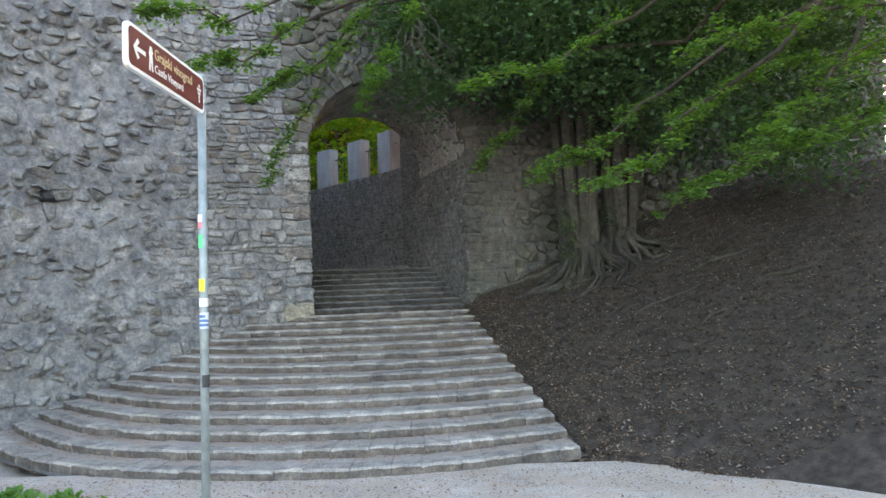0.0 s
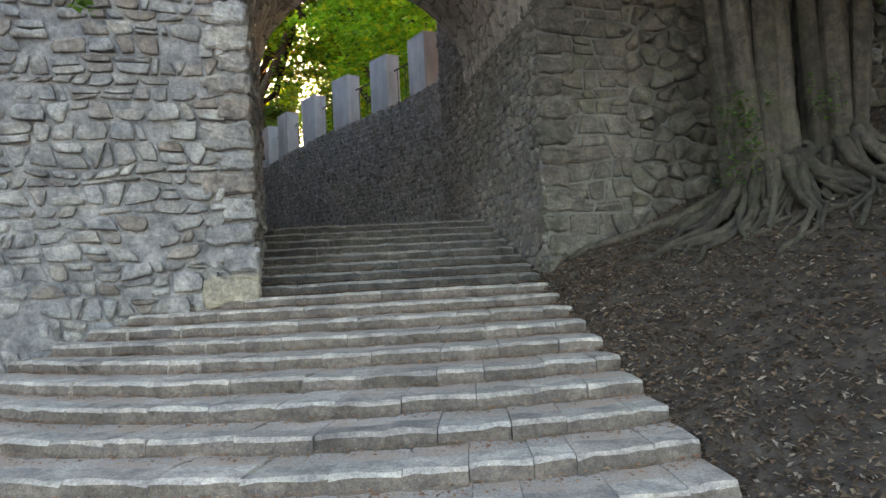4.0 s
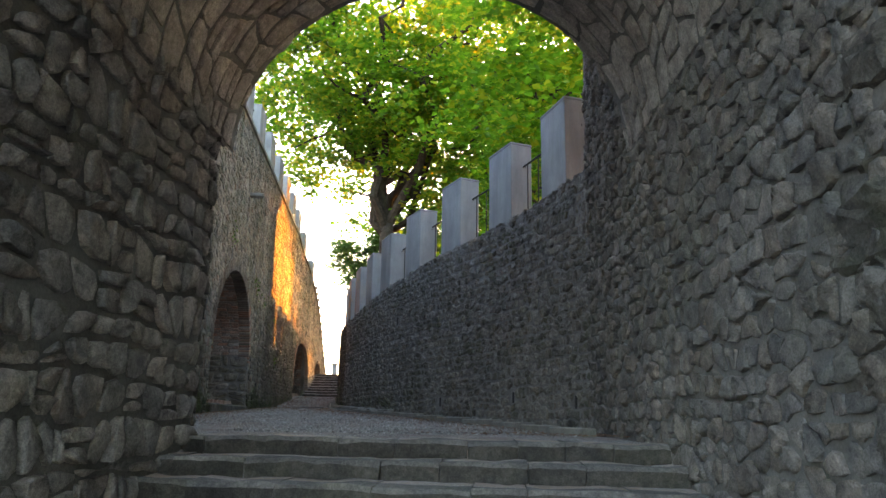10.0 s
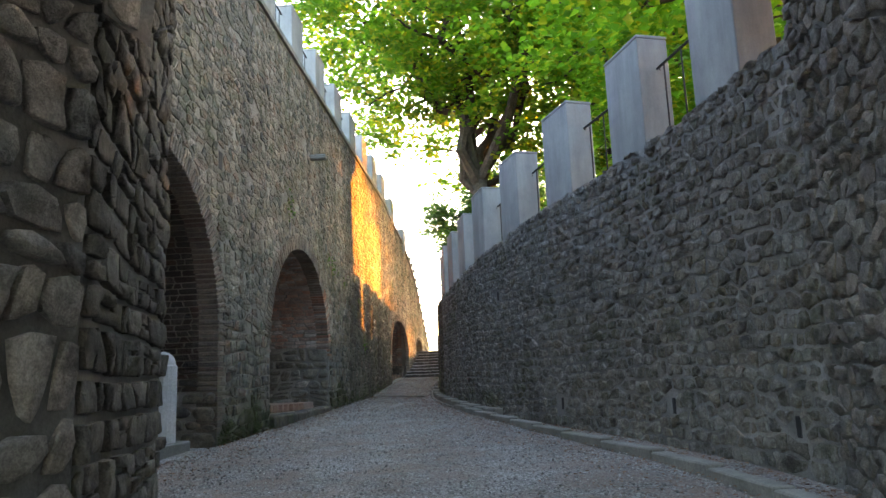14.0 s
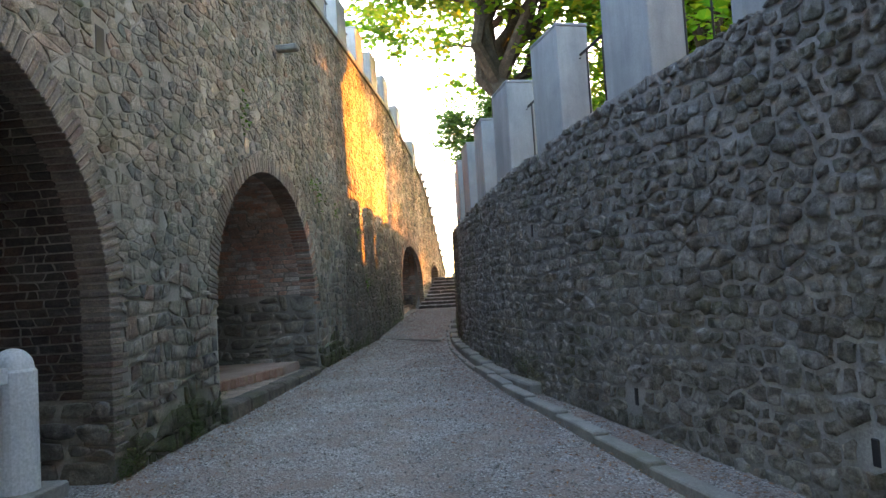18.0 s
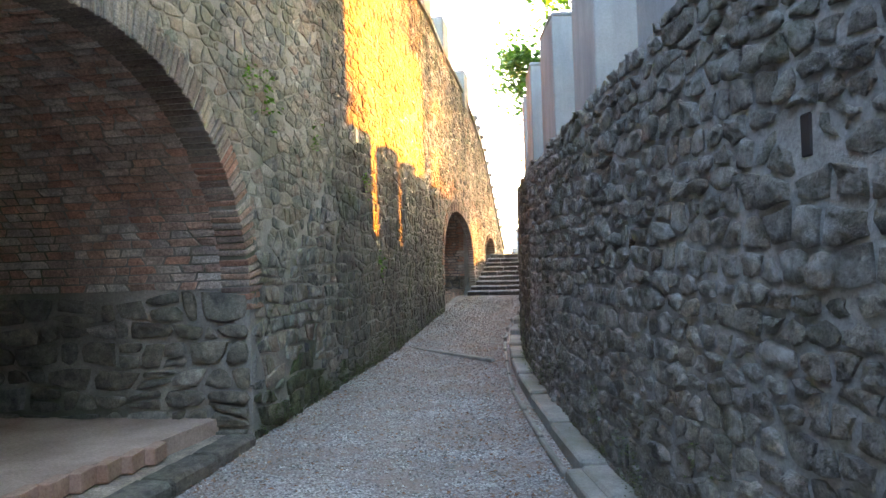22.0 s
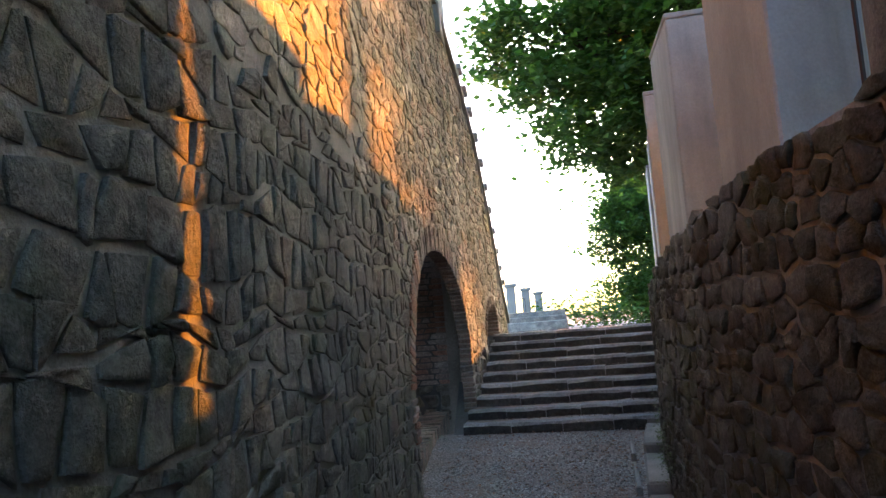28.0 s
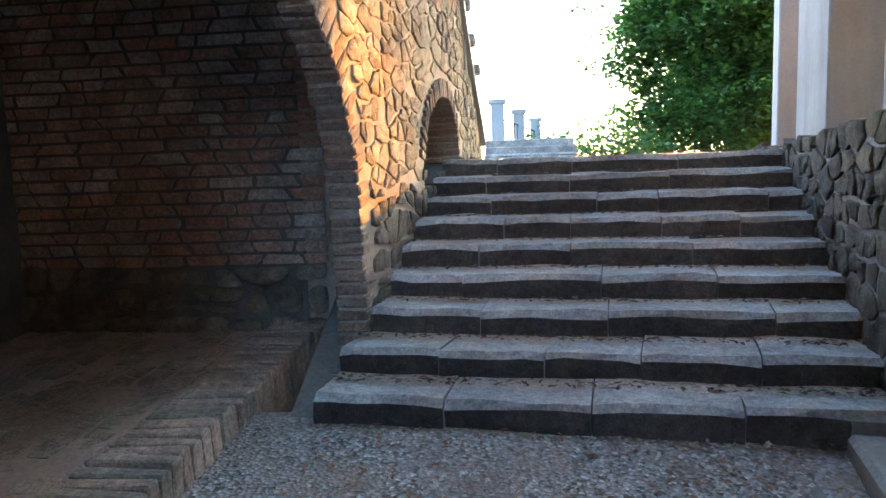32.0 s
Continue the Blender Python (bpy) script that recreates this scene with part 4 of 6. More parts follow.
for k in range(-6, 8):
    s = 5.85 + 1.92 * k
    p = W(s, wd(s) - 0.17, min(ltop(s - 0.42), ltop(s + 0.42)) + 0.08)
    m = pose(p.x, p.y, p.z, 0, 0, 115.54)
    lposts.append(m)
    if first is None:
        first = merlon(m, 0.92, "pale grey cast concrete merlon on the arcade wall", "merlons on the arcade wall")
        first.matrix_basis = m
    else:
        copy_thing(first, m)
for m0, m1 in zip(lposts, lposts[1:]):
    a, b = m0 @ Vector((0.44, 0, 0)), m1 @ Vector((-0.44, 0, 0))
    railing(Vector((a.x, a.y, 0)), Vector((b.x, b.y, 0)), a.z, b.z, 0.75, "thin dark iron railing on the arcade wall", "railings on the arcade wall", 4)
first = None
for k in range(11):
    s = 20.3 + 0.32 * k
    p = W(s, wd(s) - 0.1, ltop(s) - 0.15)
    m = pose(p.x, p.y, p.z, 0, 0, 115.54)
    if first is None:
        first = thing("coping_post", (0, 0, 0), "short capped stone post on the wall coping", "post", "posts on the far coping")
        part("shaft", slab(pose(0, 0, 0.28), 0.22, 0.22, 0.56, 0.01), concrete_old, first)
        part("cap", slab(pose(0, 0, 0.6), 0.32, 0.32, 0.09, 0.015), concrete, first)
        first.matrix_basis = m
    else:
        copy_thing(first, m)

# ---- gatehouse ----
r = GW / 2


def g_arch(n=24):
    return [(r - r * math.cos(t), GS + GR * math.sin(t)) for t in np.linspace(0, math.pi, n)]


def in_gate(c, z, grow=0.0):
    if not -grow < c < GW + grow:
        return False
    return z < GS or ((c - r) / (r + grow)) ** 2 + ((z - GS) / (GR + grow)) ** 2 < 1


wall_gate = thing("wall_gatehouse", G(r, 2, 2), "rubble gatehouse wall pierced by a vaulted stair passage", "wall", kind="structure")
part("masonry", extrude_poly([G(-2.2, 0.3, -0.5), G(0, 0.3, -0.5), G(0, 0.3, 11), G(-2.2, 0.3, 11)], GA * (GP - 0.3)), mortar_grey, wall_gate)
pts = [(0, GS)] + g_arch()[1:] + [(GW, -0.5), (17, -0.5), (17, 11), (0, 11)]
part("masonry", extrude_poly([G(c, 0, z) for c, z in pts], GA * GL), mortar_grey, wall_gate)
part("masonry", extrude_poly([G(GW, GL, 2), G(9.5, GL, 2), G(9.5, GL, 9.5), G(GW, GL, 9.5)], GA * (GEND - GL)), mortar_grey, wall_gate)

PA, PB = G(0, GP, 0), Vector((-5.1, 19.05, 0))
PD = (PB - PA).normalized()
PN = Vector((PD.y, -PD.x, 0))
part("masonry", extrude_poly([PA + Vector((0, 0, 2)), PB + Vector((0, 0, 2)), W(-3.8, -0.05, 2), W(-4.45, -0.05, 2), G(-2.2, GP, 2)], Vector((0, 0, 9))), mortar_grey, wall_gate)
rubble(wall_gate, lambda a, z: (PA + PD * a + Vector((0, 0, z)), PN), 0.0, (PB - PA).length, 2.5, 11, (0.15, 0.27), (0.16, 0.4), lambda a, z: -0.05 <= a <= (PB - PA).length + 0.03, rock_mossy, 0.035, 56, 0.25, 0.014, 0.12, near=lambda a, z: z < 7)


PE = W(-3.8, -0.05, 0)
PF = (PE - PB).normalized()
rubble(wall_gate, lambda a, z: (PB + PF * a + Vector((0, 0, z)), Vector((PF.y, -PF.x, 0))), 0.0, (PE - PB).length, 2.5, 10.9, (0.15, 0.26), (0.16, 0.3), lambda a, z: -0.05 <= a <= (PE - PB).length, rock_mossy, 0.03, 57, 0.2, 0.01, 0.12, most=0)
rubble(wall_gate, lambda a, z: (G(0, a, z), GC), 0.0, GP, 1.5, GS + 0.1, (0.14, 0.28), (0.15, 0.38), lambda a, z: 0 <= a <= GP + 0.01 and z < GS + 0.1, rock_tunnel_side, 0.034, 51, 0.6, 0.012, 0.26, near=lambda a, z: z < 5.0, tilt=0.35, bulge=0.7, big=0.2)
random_rubble(wall_gate, lambda a, z: (G(GW, a, z), -GC), 0.0, GEND, 1.5, 9.4, 0.135, lambda a, z: 0 <= a <= GEND and (z < GS or a > GL), rock_tunnel, 0.024, 52, 0.009, 1.35, 0.16, 0.34, near=lambda a, z: z < 4.6, close=0.85, rise=0.24, tilt=0.4, bulge=1.2, blunt=0.06)


def face_vault(a, v):
    t = v / 1.84
    n = Vector((math.cos(t) / r * GR, 0, -math.sin(t) / GR * r))
    n = (GC * n.x + Vector((0, 0, n.z))).normalized()
    return G(r - r * math.cos(t), a, GS + GR * math.sin(t)), n


rubble(wall_gate, lambda v, a: face_vault(a, v), 0.0, 1.84 * math.pi, 0.0, GL, (0.2, 0.34), (0.28, 0.5), lambda v, a: 0 <= a <= GL and 0 <= v <= 1.84 * math.pi, rock_vault, 0.022, 53, 0.2, 0.01, 0.12, near=lambda v, a: a > 1.0, most=200)
random_rubble(wall_gate, lambda c, z: (G(c, 0, z), -GA), 0.0, 16.8, -0.4, 11, 0.25, lambda c, z: 4.95 < c < 16.8 or z > 6.3 and not in_gate(c, z, 0.2), rock_mossy, 0.08, 54, 0.008, 1.2, 0.2, 0.45, near=lambda c, z: GW < c < 7.5 and z < 6.0, tilt=0.7, rise=0.4, bulge=0.9)
rubble(wall_gate, lambda c, z: (G(c, 0, z), -GA), GW + 0.3, 5.05, -0.4, 6.4, (0.16, 0.32), (0.2, 0.42), lambda c, z: GW + 0.2 < c < 5.2, rock_mossy, 0.03, 58, 0.4, 0.007, 0.12, near=lambda c, z: True, tilt=0.35, bulge=0.8)
rubble(wall_gate, lambda c, z: (G(c, GEND, z), GA), GW, 9.4, 2.5, 9.4, (0.15, 0.3), (0.2, 0.5), lambda c, z: GW + 0.06 < c < 9.3, rock_passage, 0.03, 55)

# quoins and voussoirs of the gate
z, k = 0.6, 0
while z < GS + 0.2:
    h = rng.uniform(0.26, 0.4)
    for side in (0, 1):
        l = (0.55 if (k + side) % 2 else 0.34) + rng.uniform(-0.04, 0.06)
        dd = 0.34 if (k + side) % 2 else 0.6
        c = GW + l / 2 - 0.03 if side else -l / 2 + 0.03
        m = Matrix.Translation(G(c, dd / 2 - 0.07, z + h / 2)) @ pose(0, 0, 0, 0, 0, 19.03)
        part("quoin", rough_slab(m @ pose(0, 0, 0, 0, rng.uniform(-2, 2), rng.uniform(-2, 2)), l * rng.uniform(0.85, 1.15), dd, h - rng.uniform(0.03, 0.06), 0.045, 6, 0.03), rock_ochre if not side and k == 3 else rock_pale if not side else rock_mossy, wall_gate)
    z += h
    k += 1
for t in np.linspace(0.04, math.pi - 0.04, 25):
    c, z = r - (r + 0.2) * math.cos(t), GS + (GR + 0.2) * math.sin(t)
    m = Matrix.Translation(G(c, 0.1, z)) @ pose(0, 0, 0, 0, 0, 19.03) @ Matrix.Rotation(t - math.pi / 2 + math.pi / 2, 4, "Y")
    part("voussoir", rough_slab(m, 0.42 + rng.uniform(-0.03, 0.05), 0.34, 0.24, 0.01, 2, 0.02), rock_mossy, wall_gate)

# rounded bastion face, stones drowned in pale mortar
LEFTW = [(-2.2, 13.83), (-3.4, 13.45), (-4.54, 13.0), (-5.9, 12.1), (-7.3, 11.0), (-8.4, 9.5), (-9.2, 7.6), (-9.7, 5), (-9.9, 2)]
LX = np.concatenate([[0], np.cumsum([math.dist(a, b) for a, b in zip(LEFTW, LEFTW[1:])])])


def face_bastion(u, z):
    def at(q):
        return Vector((float(np.interp(q, LX, [p[0] for p in LEFTW])), float(np.interp(q, LX, [p[1] for p in LEFTW])), 0))

    t = (at(min(u + 0.6, LX[-1])) - at(max(u - 0.6, 0))).normalized()
    p = (at(u - 0.5 if u > 0.5 else 0) + at(u + 0.5) + at(u)) / 3 if 0.5 < u < LX[-1] - 0.5 else at(u)
    n = Vector((-t.y, t.x, 0))
    return Vector((p.x, p.y, z)) + n * 0.02, n


wall_bastion = thing("wall_bastion", (-5, 12.6, 1), "rounded bastion wall of pale rubble drowned in grey mortar", "wall", kind="structure")
rows = []
for u in np.arange(0, LX[-1] + 0.01, 0.11):
    line = []
    for z in np.arange(-0.6, 11.2, 0.11):
        p, n = face_bastion(u, z)
        far = min(1.0, max(0.0, (u - 1.5) / 2.0))
        q = 0.09 * noise.noise((u * 1.1, z * 1.5, 3.0)) + 0.05 * noise.noise((u * 3.6, z * 5.0, 8.0)) + 0.02 * noise.noise((u * 9.0, z * 11.0, 5.0))
        line.append(p + n * (q * (0.25 + 0.75 * far) - 0.022 + 0.05 * far))
    rows.append(line)
part("mortar_face", strip(rows), mortar_pale, wall_bastion)
rubble(wall_bastion, face_bastion, 0.2, 3.9, -0.4, 11, (0.12, 0.25), (0.15, 0.42), lambda u, z: 0.25 < u < 3.3 + 0.6 * noise.noise((z, 0, 0)), rock_pale, 0.032, 61, 0.5, 0.012, 0.17, near=lambda u, z: 0.5 < z < 6.5, fill=0.92, tilt=0.45, bulge=1.1, big=0.3)
random_rubble(wall_bastion, face_bastion, 3.0, 13.5, -0.4, 11, 0.2, lambda u, z: 3.2 + 0.6 * noise.noise((z, 0, 0)) < u < 13.4, rock_drowned, 0.1, 62, 0.022, 1.5, 0.34, 0.46, near=lambda u, z: u < 7.5 and 0.5 < z < 5.5, fill=0.66, tilt=0.8, rise=0.4, bulge=0.8)
# black lump in place of the shade inside an uncut hole
p, n = face_bastion(5.2, 4.35)
part("putlog_hole_dark", rough_slab(Matrix.Translation(p + n * 0.02), 0.3, 0.3, 0.22, 0.03, 2, 0.05), iron, wall_bastion)

# ---- first stair ----
NOSE1 = [(2.95, 8.0), (1.6, 7.35), (0.5, 7.05), (-1.2, 6.9), (-3.0, 7.15), (-4.5, 7.6), (-5.9, 8.6), (-7.2, 10.2)]
NOSE14 = [(1.45, 14.75), (0.7, 14.5), (0.1, 14.35), (-0.6, 14.15), (-1.2, 13.97), (-1.7, 13.85), (-2.3, 13.7), (-3.4, 13.5)]
NOSE22 = [(0.5, 17.9), (-0.3, 17.7), (-0.8, 17.6), (-1.4, 17.45), (-2.0, 17.3), (-2.6, 17.18), (-3.3, 17.05), (-3.9, 16.95)]


def nose(k):
    if k <= 14:
        a, b, t = NOSE1, NOSE14, (k - 1) / 13
    else:
        a, b, t = NOSE14, NOSE22, (k - 14) / 8
    return [(p[0] + (q[0] - p[0]) * t, p[1] + (q[1] - p[1]) * t) for p, q in zip(a, b)]


def step_z(k):
    return 1.78 * k / 14 if k <= 14 else 1.78 + 1.08 * (k - 14) / 8


def on_line(line, t):
    x = np.linspace(0, 1, len(line))
    q = [0.0, 0.0]
    for e in (-0.06, 0, 0.06):
        tt = min(1, max(0, t + e))
        q[0] += float(np.interp(tt, x, [p[0] for p in line])) / 3
        q[1] += float(np.interp(tt, x, [p[1] for p in line])) / 3
    return q


def step_block(parent, line0, line1, t0, t1, z, zb, material, back=1.25, wear=0.024):
    """One worn stone of a step, between two places on its nosing."""
    n, ph = 6, rng.random() * 90
    vs, fs = [], []
    prof = ((0.0, 0), (0.0, 0.5), (0.004, 0.84), (0.05, 1.0), (0.42, 1.0), (1.0, 1.0))
    gap = 0.003
    along = Vector((on_line(line0, t1)[0], on_line(line0, t1)[1], 0)) - Vector((on_line(line0, t0)[0], on_line(line0, t0)[1], 0))
    along.normalize()
    set_back = rng.uniform(-0.018, 0.018)
    for i in range(n):
        t = t0 + (t1 - t0) * i / (n - 1)
        a, b = on_line(line0, t), on_line(line1, t)
        d = Vector((b[0] - a[0], b[1] - a[1], 0))
        side = (gap if i == 0 else -gap if i == n - 1 else 0)
        for k, (e, h) in enumerate(prof):
            w = wear * noise.noise((a[0] * 4 + ph, a[1] * 4, k * 0.8)) + wear * 0.9 * noise.noise((a[0] * 13 + ph, a[1] * 11, k * 1.9))
            hz = wear * 0.8 * noise.noise((a[0] * 3 + ph, k * 0.6, 5.0)) + wear * 0.45 * noise.noise((a[0] * 12 + ph, k * 1.3, 2.0)) if k >= 2 else 0
            if i in (0, n - 1) and k in (2, 3):
                hz -= 0.006
            q = Vector((a[0], a[1], 0)) + d * e * back + d.normalized() * (w + (set_back if k < 4 else 0)) + along * side
            vs.append((q.x, q.y, zb + (z - zb) * h + hz))
    m = len(prof)
    for i in range(n - 1):
        for k in range(m - 1):
            fs.append((i * m + k, (i + 1) * m + k, (i + 1) * m + k + 1, i * m + k + 1))
    fs.append(tuple(range(m)))
    fs.append(tuple((n - 1) * m + k for k in range(m))[::-1])
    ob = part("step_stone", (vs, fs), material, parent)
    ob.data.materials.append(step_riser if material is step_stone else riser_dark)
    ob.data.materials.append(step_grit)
    # riser faces take the colour with shade in it, tread backs take grit
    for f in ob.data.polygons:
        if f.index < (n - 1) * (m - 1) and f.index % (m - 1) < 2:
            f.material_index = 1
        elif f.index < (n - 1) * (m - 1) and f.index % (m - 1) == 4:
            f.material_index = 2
    return ob


for k in range(1, 23):
    n0 = nose(k)
    n1 = nose(k + 1) if k < 22 else [(x - 0.13, y + 0.36) for x, y in n0]
    z, zb = step_z(k), step_z(k - 1) - 0.06
    stair = thing("stair_step", (n0[3][0], n0[3][1], z), "worn pale stone step of the lower stair with leaf litter" if k < 15 else "worn grey stone step inside the vaulted passage", "step", "steps of the lower stair", "structure")
    length = sum(math.dist(a, b) for a, b in zip(n0, n0[1:]))
    cuts, t = [0.0], 0.0
    while t < 1:
        t += rng.uniform(0.32, 0.7) / length
        cuts.append(min(t, 1.0))
    if cuts[-1] - cuts[-2] < 0.2 / length:
        cuts.pop(-2)
    for a, b in zip(cuts, cuts[1:]):
        step_block(stair, n0, n1, a, b, z + rng.uniform(-0.005, 0.005), zb, step_stone if k < 15 else step_shade)
rows = [[(x, y, step_z(k - 1) - 0.03) for x, y in nose(k)] for k in range(1, 23)]
tagged(part("stair_core", strip(rows), mortar_grey), "mortared core under the lower stair", "stair core", kind="structure")

# ---- gravel path ----
rows = []
edge = [(on_line(NOSE22, t)) for t in np.linspace(1, 0, 15)]
rows.append([Vector((x - 0.1, y + 0.28, 2.852)) for x, y in edge])
for s in np.arange(-5.6, 19.31, 0.25):
    lo, hi = wd(s) - 1.4, rd(max(s, -4.3)) + 0.2
    if s < -4.6:
        lo = max(lo, 1.3)
    row = []
    for t in np.linspace(0, 1, 15):
        d = lo + (hi - lo) * t
        row.append(W(s, d, gz(s) + 0.012 * noise.noise((s * 0.9, d * 0.9, 2.0)) - 0.02 * (2 * t - 1) ** 2))
    rows.append(row)
tagged(part("gravel_path", strip(rows), gravel), "pale grey gravel path rising between the walls", "path", kind="structure")

kerb = thing("kerb", W(4, table(4, KERB), gz(4)), "low weathered concrete kerb along the curved wall", "kerb", kind="structure")
s = -5.4
while s < 18.6:
    e = min(s + 1.0, 19.2)
    if s < 5.0:
        off, hh, ww = 0.07, 0.09, 0.15
    else:
        off, hh, ww = 0.0, 0.04, 0.05
    a, b = W(s, table(s, KERB) + off, gz(s)), W(e, table(e, KERB) + off, gz(e))
    m = Matrix.Translation((a + b) / 2 + Vector((0, 0, hh / 2 - 0.06))) @ pose(0, 0, 0, 0, 0, math.degrees(math.atan2(b.y - a.y, b.x - a.x)))
    part("kerb_stone", slab(m, (b - a).length - 0.003, ww, hh + 0.1, 0.012), concrete_old, kerb)
    s = e
foot = thing("wall_foot", W(10, rd(10) - 0.15, gz(10)), "raised concrete footing beside the wall gutter", "footing", kind="structure")
s = 3.2
while s < 19.0:
    e = min(s + 1.2, 19.2)
    a, b = W(s, rd(s) - 0.1, gz(s)), W(e, rd(e) - 0.1, gz(e))
    m = Matrix.Translation((a + b) / 2 + Vector((0, 0, -0.02))) @ pose(0, 0, 0, 0, 0, math.degrees(math.atan2(b.y - a.y, b.x - a.x)))
    part("footing_stone", slab(m, (b - a).length - 0.008, 0.2, 0.26, 0.02), concrete_old, foot)
    s = e
a, b = W(12.3, 0.1, gz(12.3)), W(10.6, 1.7, gz(10.6))
m = Matrix.Translation((a + b) / 2 + Vector((0, 0, 0.0))) @ pose(0, 0, 0, 0, 0, math.degrees(math.atan2(b.y - a.y, b.x - a.x)))
tagged(part("drain_bar", slab(m, (b - a).length, 0.07, 0.05, 0.01), concrete_old), "narrow timber water bar set across the gravel path", "water bar")

# niche floors
def platform(pts, z0, z1):
    return extrude_poly([W(s, d, z0) for s, d in pts], Vector((0, 0, z1 - z0)))


fl = thing("niche_floor", W(4.3, -0.4, 3.3), "raised dusty niche floor with a red brick step and stone edge", "platform")
for k in range(6):
    part("edge_stone", rough_slab(Matrix.Translation(W(2.62 + 0.68 * k, -0.05, 3.1 + rng.uniform(-0.01, 0.01))) @ WALL_TURN, 0.67, 0.28, 0.3, 0.012, 3, 0.03), rock_mossy, fl)
part("ledge", platform([(2.2, -0.15), (6.5, -0.15), (6.5, -0.9), (2.2, -1.3)], 2.9, 3.22), brick_pave, fl)
part("floor_bed", platform([(2.2, -0.98), (5.5, -0.4), (6.5, -0.33), (6.5, -3.2), (2.2, -3.2)], 2.9, 3.36), dust, fl)
for k in range(15):
    s = 2.35 + 0.225 * k
    brick_at(fl, "riser", Matrix.Translation(W(s, -0.935 + (s - 2.2) * 0.176, 3.3)) @ WALL_TURN @ pose(0, 0, 0, 0, 0, 10 + rng.uniform(-0.6, 0.6)), (0.224, 0.1, 0.13), terracotta)
fl = thing("niche_floor", W(18, -0.6, 3.85), "worn brick paved niche floor edged with upright bricks", "platform")


def floor3(s):
    return 3.86 + (s - 15.7) * 0.021


part("bed", extrude_poly([W(15.5, -0.3, 3.2), W(20.4, -0.3, 3.2), W(20.4, -0.3, floor3(20.4) - 0.015), W(15.5, -0.3, floor3(15.5) - 0.015)], -N * 2.9), dust, fl)
rubble(fl, lambda s, d: (W(s, d, floor3(s) - 0.02), Vector((0, 0, 1))), 15.6, 20.4, -3.1, -0.5, (0.13, 0.14), (0.24, 0.28), lambda s, d: -2.4 < d < -0.47, brick_pave, 0.007, 71, 0.05, 0.006, 0.06, near=lambda s, d: True, piece="brick", flip=False, fill=0.9)
for k in range(60):
    s = 15.35 + k * 0.085
    brick_at(fl, "edge", Matrix.Translation(W(s, -0.29 + 0.02 * noise.noise((s, 0, 0)), floor3(s) - 0.09 + rng.uniform(-0.006, 0.006))) @ WALL_TURN @ pose(0, 0, 0, rng.uniform(-3, 3), rng.uniform(-4, 4), rng.uniform(-3, 3)), (0.07, 0.33, 0.24), brick_pave)

# ---- second stair ----
for k in range(1, 10):
    z, zb = 3.85 + 0.1212 * k, 3.85 + 0.1212 * (k - 1) - 0.08
    a = 18.92 + (k - 1) * 0.31
    b = a + 0.31

    def edge_line(q):
        lo, hi = (-0.05 if q > 19.5 else -0.1) + wd(q), rd(q) + 0.12
        return [tuple(W(q + (1 - t) * 0.28 - 0.15, lo + (hi - lo) * t, 0))[:2] for t in np.linspace(0, 1, 8)]

    n0, n1 = edge_line(a), edge_line(b)
    stair = thing("stair_step", W(a, 1.2, z), "worn dark stone step of the upper stair with grit", "step", "steps of the upper stair", "structure")
    cuts, t = [0.0], 0.0
    while t < 1:
        t += rng.uniform(0.14, 0.3)
        cuts.append(min(t, 1.0))
    if cuts[-1] - cuts[-2] < 0.1:
        cuts.pop(-2)
    for p, q in zip(cuts, cuts[1:]):
        step_block(stair, n0, n1, p, q, z + rng.uniform(-0.006, 0.006), zb, step_dark, 1.3, 0.02)
rows = [[W(18.94 + (k - 1) * 0.31 + (1 - q) * 0.25 - 0.15, wd(20) - 0.3 + (rd(20) + 0.5 - wd(20)) * q, 3.85 + 0.1212 * (k - 1) - 0.02) for q in np.linspace(0, 1, 5)] for k in range(1, 11)]
tagged(part("stair_core", strip(rows), mortar_grey), "mortared core under the upper stair", "stair core", kind="structure")
rows = [[W(s, d, 4.932 - 0.06 * (min(s, 32) - 22.5) if s > 22.5 else 4.932) for d in (-1.5, 0, 1, 2, 3, 4, 6, 10, 20, 60)] for s in (21.75, 23, 24, 26, 30, 36, 50, 90, 200)]
tagged(part("upper_ground", strip(rows), gravel), "trodden gravel ground above the upper stair", "ground", kind="structure")
for k in range(3):
    p = W(29.0 + 0.35 * k, 1.35, 4.66 + 0.13 * k)
    tagged(part("far_step", slab(Matrix.Translation(p) @ WALL_TURN, 0.4, 1.6, 0.7, 0.02), step_stone), "low stone step far beyond the upper stair", "step", "far steps")
first = None
fence = []
for s, d, z in ((30.8, 0.76, 5.12), (33.4, 1.2, 5.07), (35.6, 1.65, 4.98)):
    p = W(s, d, z)
    m = pose(p.x, p.y, p.z - 0.3, 0, 0, 115.5)
    fence.append(p)
    if first is None:
        first = thing("fence_post", (0, 0, 0), "square capped grey post of the far fence", "fence post", "far fence posts")
        part("shaft", slab(pose(0, 0, 0.3), 0.26, 0.26, 1.8, 0.01), concrete, first)
        part("cap", slab(pose(0, 0, 1.23), 0.36, 0.36, 0.1, 0.02), concrete, first)
        first.matrix_basis = m
    else:
        copy_thing(first, m)
for a, b in zip(fence, fence[1:]):
    railing(Vector((a.x, a.y, 0)), Vector((b.x, b.y, 0)), a.z, b.z, 0.62, "thin dark railing of the far fence", "far railings", 6)

# ---- balusters stored in the first niche ----
bal = thing("balustrade", W(-1.1, -0.45, 2.95), "pale cast stone balustrade with domed posts in the niche", "balustrade")
